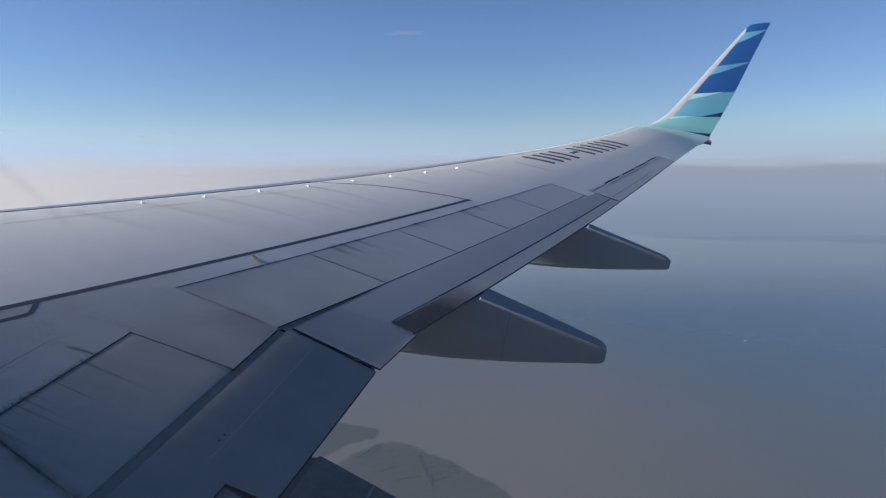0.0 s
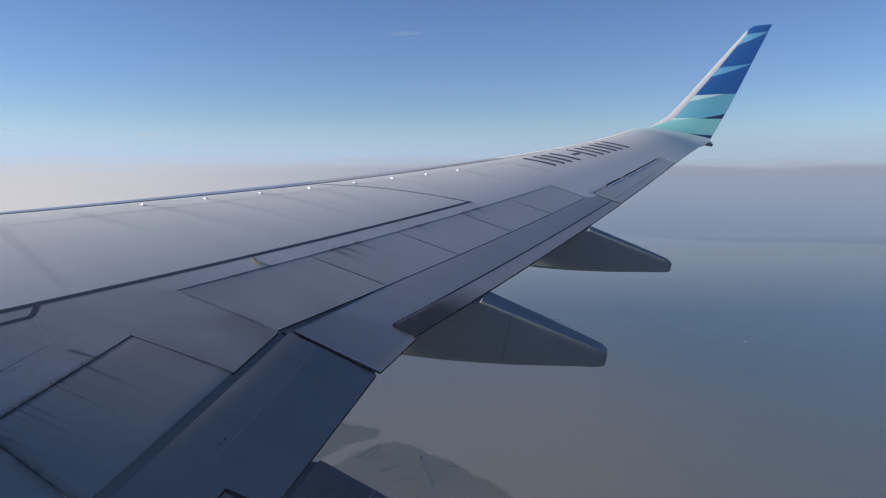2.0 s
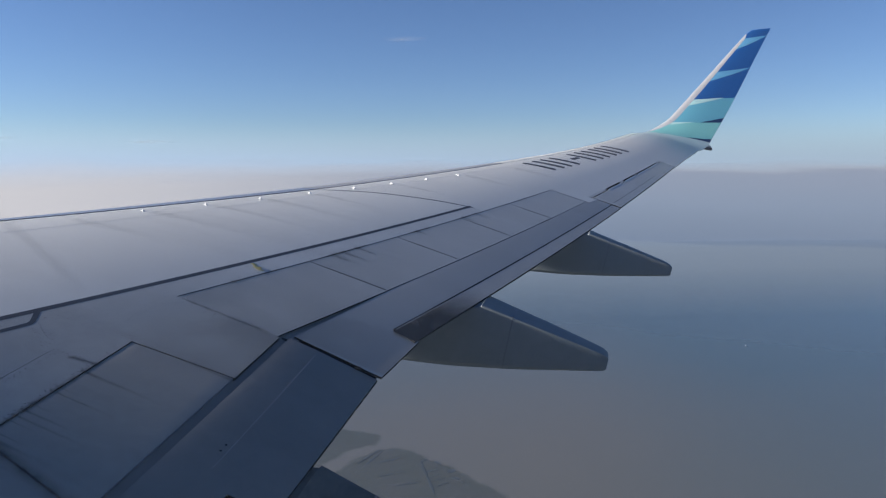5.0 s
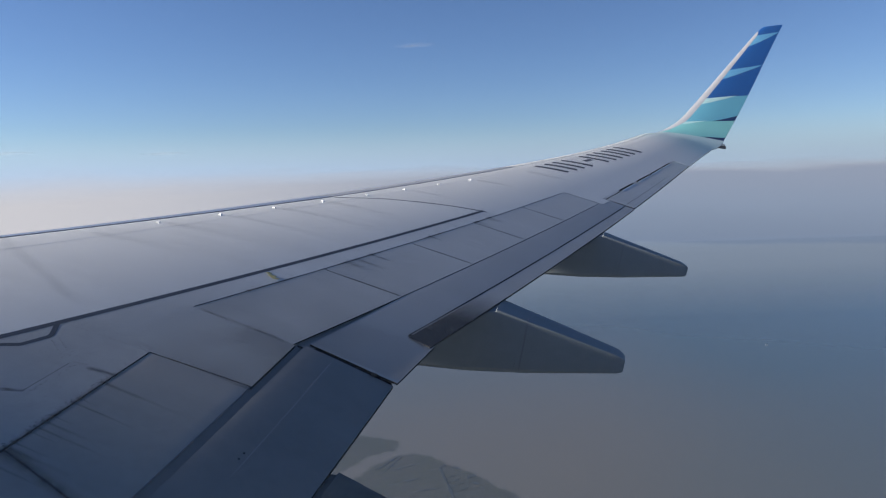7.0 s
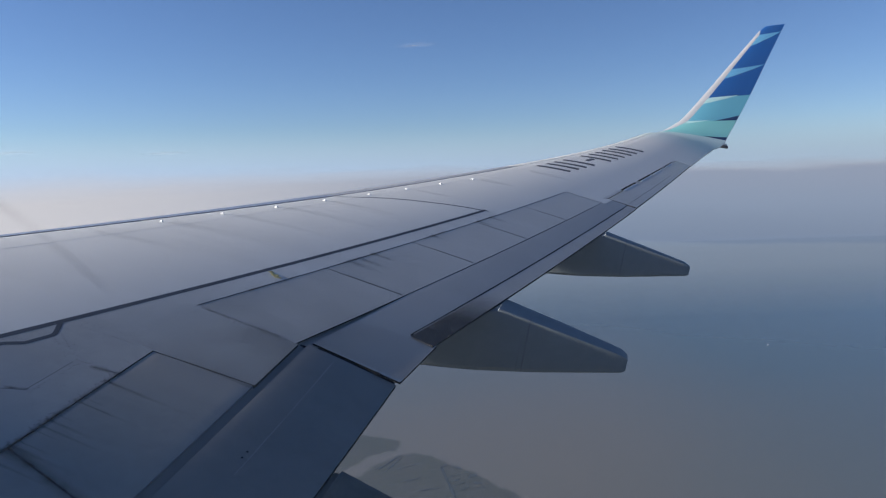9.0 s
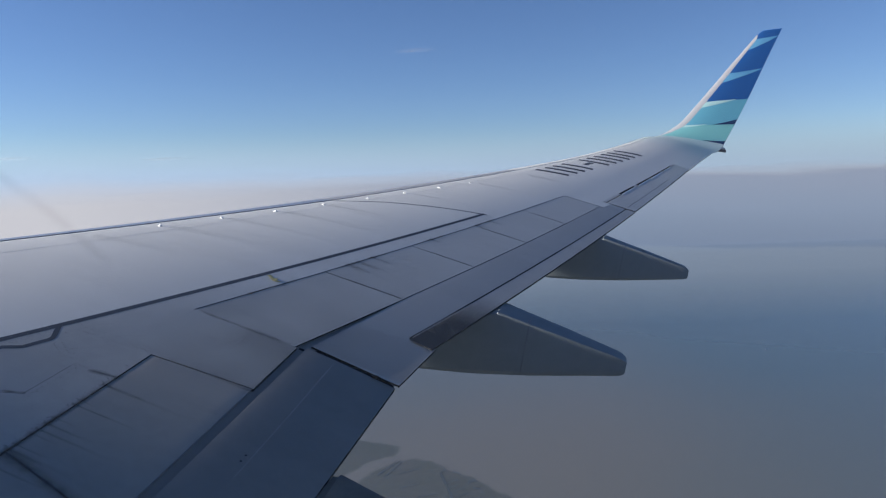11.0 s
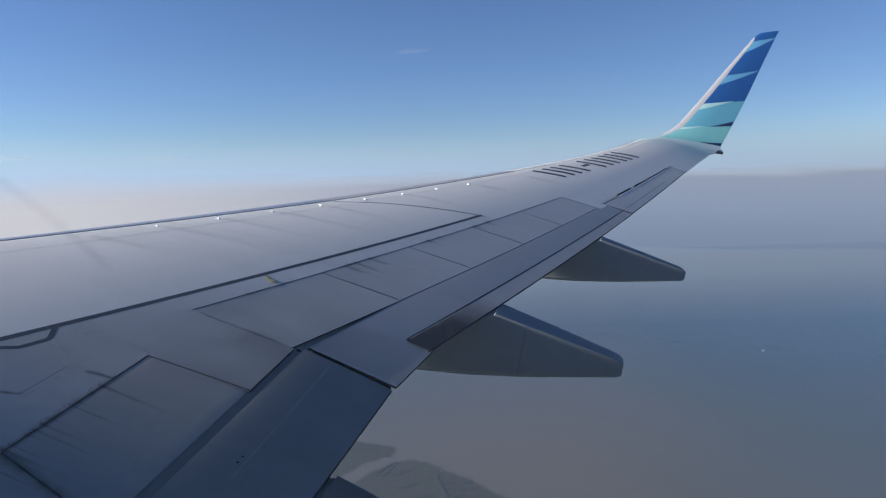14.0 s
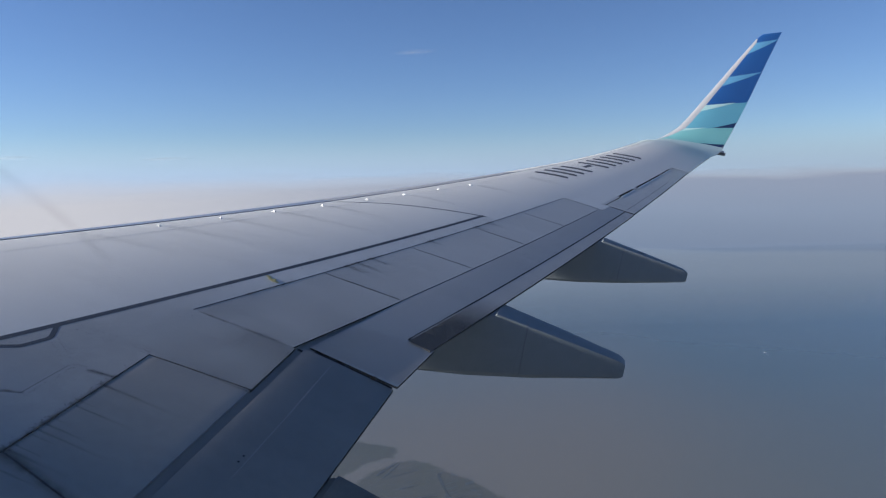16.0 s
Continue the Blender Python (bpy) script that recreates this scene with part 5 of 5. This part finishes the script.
def pane_material():
    """Clear acrylic with a thin dusty film that scatters a little daylight."""
    m = bpy.data.materials.new("dusty_acrylic")
    m.use_nodes = True
    n, l = m.node_tree.nodes, m.node_tree.links
    n.clear()
    clear, film, mx, o, tc, nz, amount_ = (n.new(k) for k in ("ShaderNodeBsdfTransparent", "ShaderNodeBsdfTranslucent", "ShaderNodeMixShader", "ShaderNodeOutputMaterial",
                                                           "ShaderNodeTexCoord", "ShaderNodeTexNoise", "ShaderNodeMapRange"))
    film.inputs["Color"].default_value = (0.95, 0.87, 0.76, 1)
    nz.inputs["Scale"].default_value, nz.inputs["Detail"].default_value = 9.0, 3
    l.new(tc.outputs["Object"], nz.inputs["Vector"])
    amount_.inputs[1].default_value, amount_.inputs[2].default_value, amount_.inputs[3].default_value, amount_.inputs[4].default_value = 0.3, 0.7, 0.015, 0.035
    l.new(nz.outputs["Fac"], amount_.inputs[0])
    l.new(amount_.outputs[0], mx.inputs[0])
    l.new(clear.outputs[0], mx.inputs[1])
    l.new(film.outputs[0], mx.inputs[2])
    l.new(mx.outputs[0], o.inputs[0])
    return m


def window_pane():
    """The curved pane that closes the window opening."""
    rings = []
    for i in range(13):
        t = radians(WIN[2] + (WIN[3] - WIN[2]) * i / 12)
        rings.append([Vector((x, r * math.cos(t), 1.6 + r * math.sin(t))) for x, r in ((WIN[0], 1.852), (WIN[1], 1.852), (WIN[1], 1.858), (WIN[0], 1.858))])
    v, f = loft(rings)
    ob = mesh_object("window_pane", v, f, pane_material(), body, "clear slightly dusty acrylic window pane")
    ob.visible_shadow = False


window_pane()


def pane_scuff():
    """A soft grey scuff on the inner face of the pane."""
    m = bpy.data.materials.new("grey_scuff")
    m.use_nodes = True
    n, l = m.node_tree.nodes, m.node_tree.links
    n.clear()
    clear, film, mx, o, at_, r, nz, mul, tc = (n.new(k) for k in ("ShaderNodeBsdfTransparent", "ShaderNodeBsdfDiffuse", "ShaderNodeMixShader", "ShaderNodeOutputMaterial",
                                                                 "ShaderNodeAttribute", "ShaderNodeMapRange", "ShaderNodeTexNoise", "ShaderNodeMath", "ShaderNodeTexCoord"))
    film.inputs["Color"].default_value = (0.25, 0.25, 0.26, 1)
    at_.attribute_name = "middle"
    r.interpolation_type = "SMOOTHSTEP"
    r.inputs[4].default_value = 0.16
    l.new(at_.outputs["Fac"], r.inputs[0])
    nz.inputs["Scale"].default_value = 60.0
    l.new(tc.outputs["Object"], nz.inputs["Vector"])
    mul.operation = "MULTIPLY"
    l.new(r.outputs[0], mul.inputs[0])
    l.new(nz.outputs["Fac"], mul.inputs[1])
    l.new(mul.outputs[0], mx.inputs[0])
    l.new(clear.outputs[0], mx.inputs[1])
    l.new(film.outputs[0], mx.inputs[2])
    l.new(mx.outputs[0], o.inputs[0])
    v, w = [], []
    line = ((7.618, 13.42), (7.634, 13.18), (7.648, 12.97), (7.660, 12.75), (7.670, 12.55), (7.678, 12.38))
    for i, (x, t) in enumerate(line):
        for j in range(5):
            a = radians(t) + (j - 2) * 0.0010
            v.append(Vector((x + (j - 2) * 0.0008, 1.850 * math.cos(a), 1.6 + 1.850 * math.sin(a))))
            w.append((1 - abs(j - 2) / 2) * (1.0 if 0 < i < len(line) - 1 else 0.0))
    ob = mesh_object("scuff", v, [(5 * i + j, 5 * i + j + 1, 5 * i + j + 6, 5 * i + j + 5) for i in range(len(line) - 1) for j in range(4)], m, body, "soft grey scuff on the window pane")
    ob.data.attributes.new("middle", "FLOAT", "POINT").data.foreach_set("value", w)
    ob.visible_shadow = False


pane_scuff()
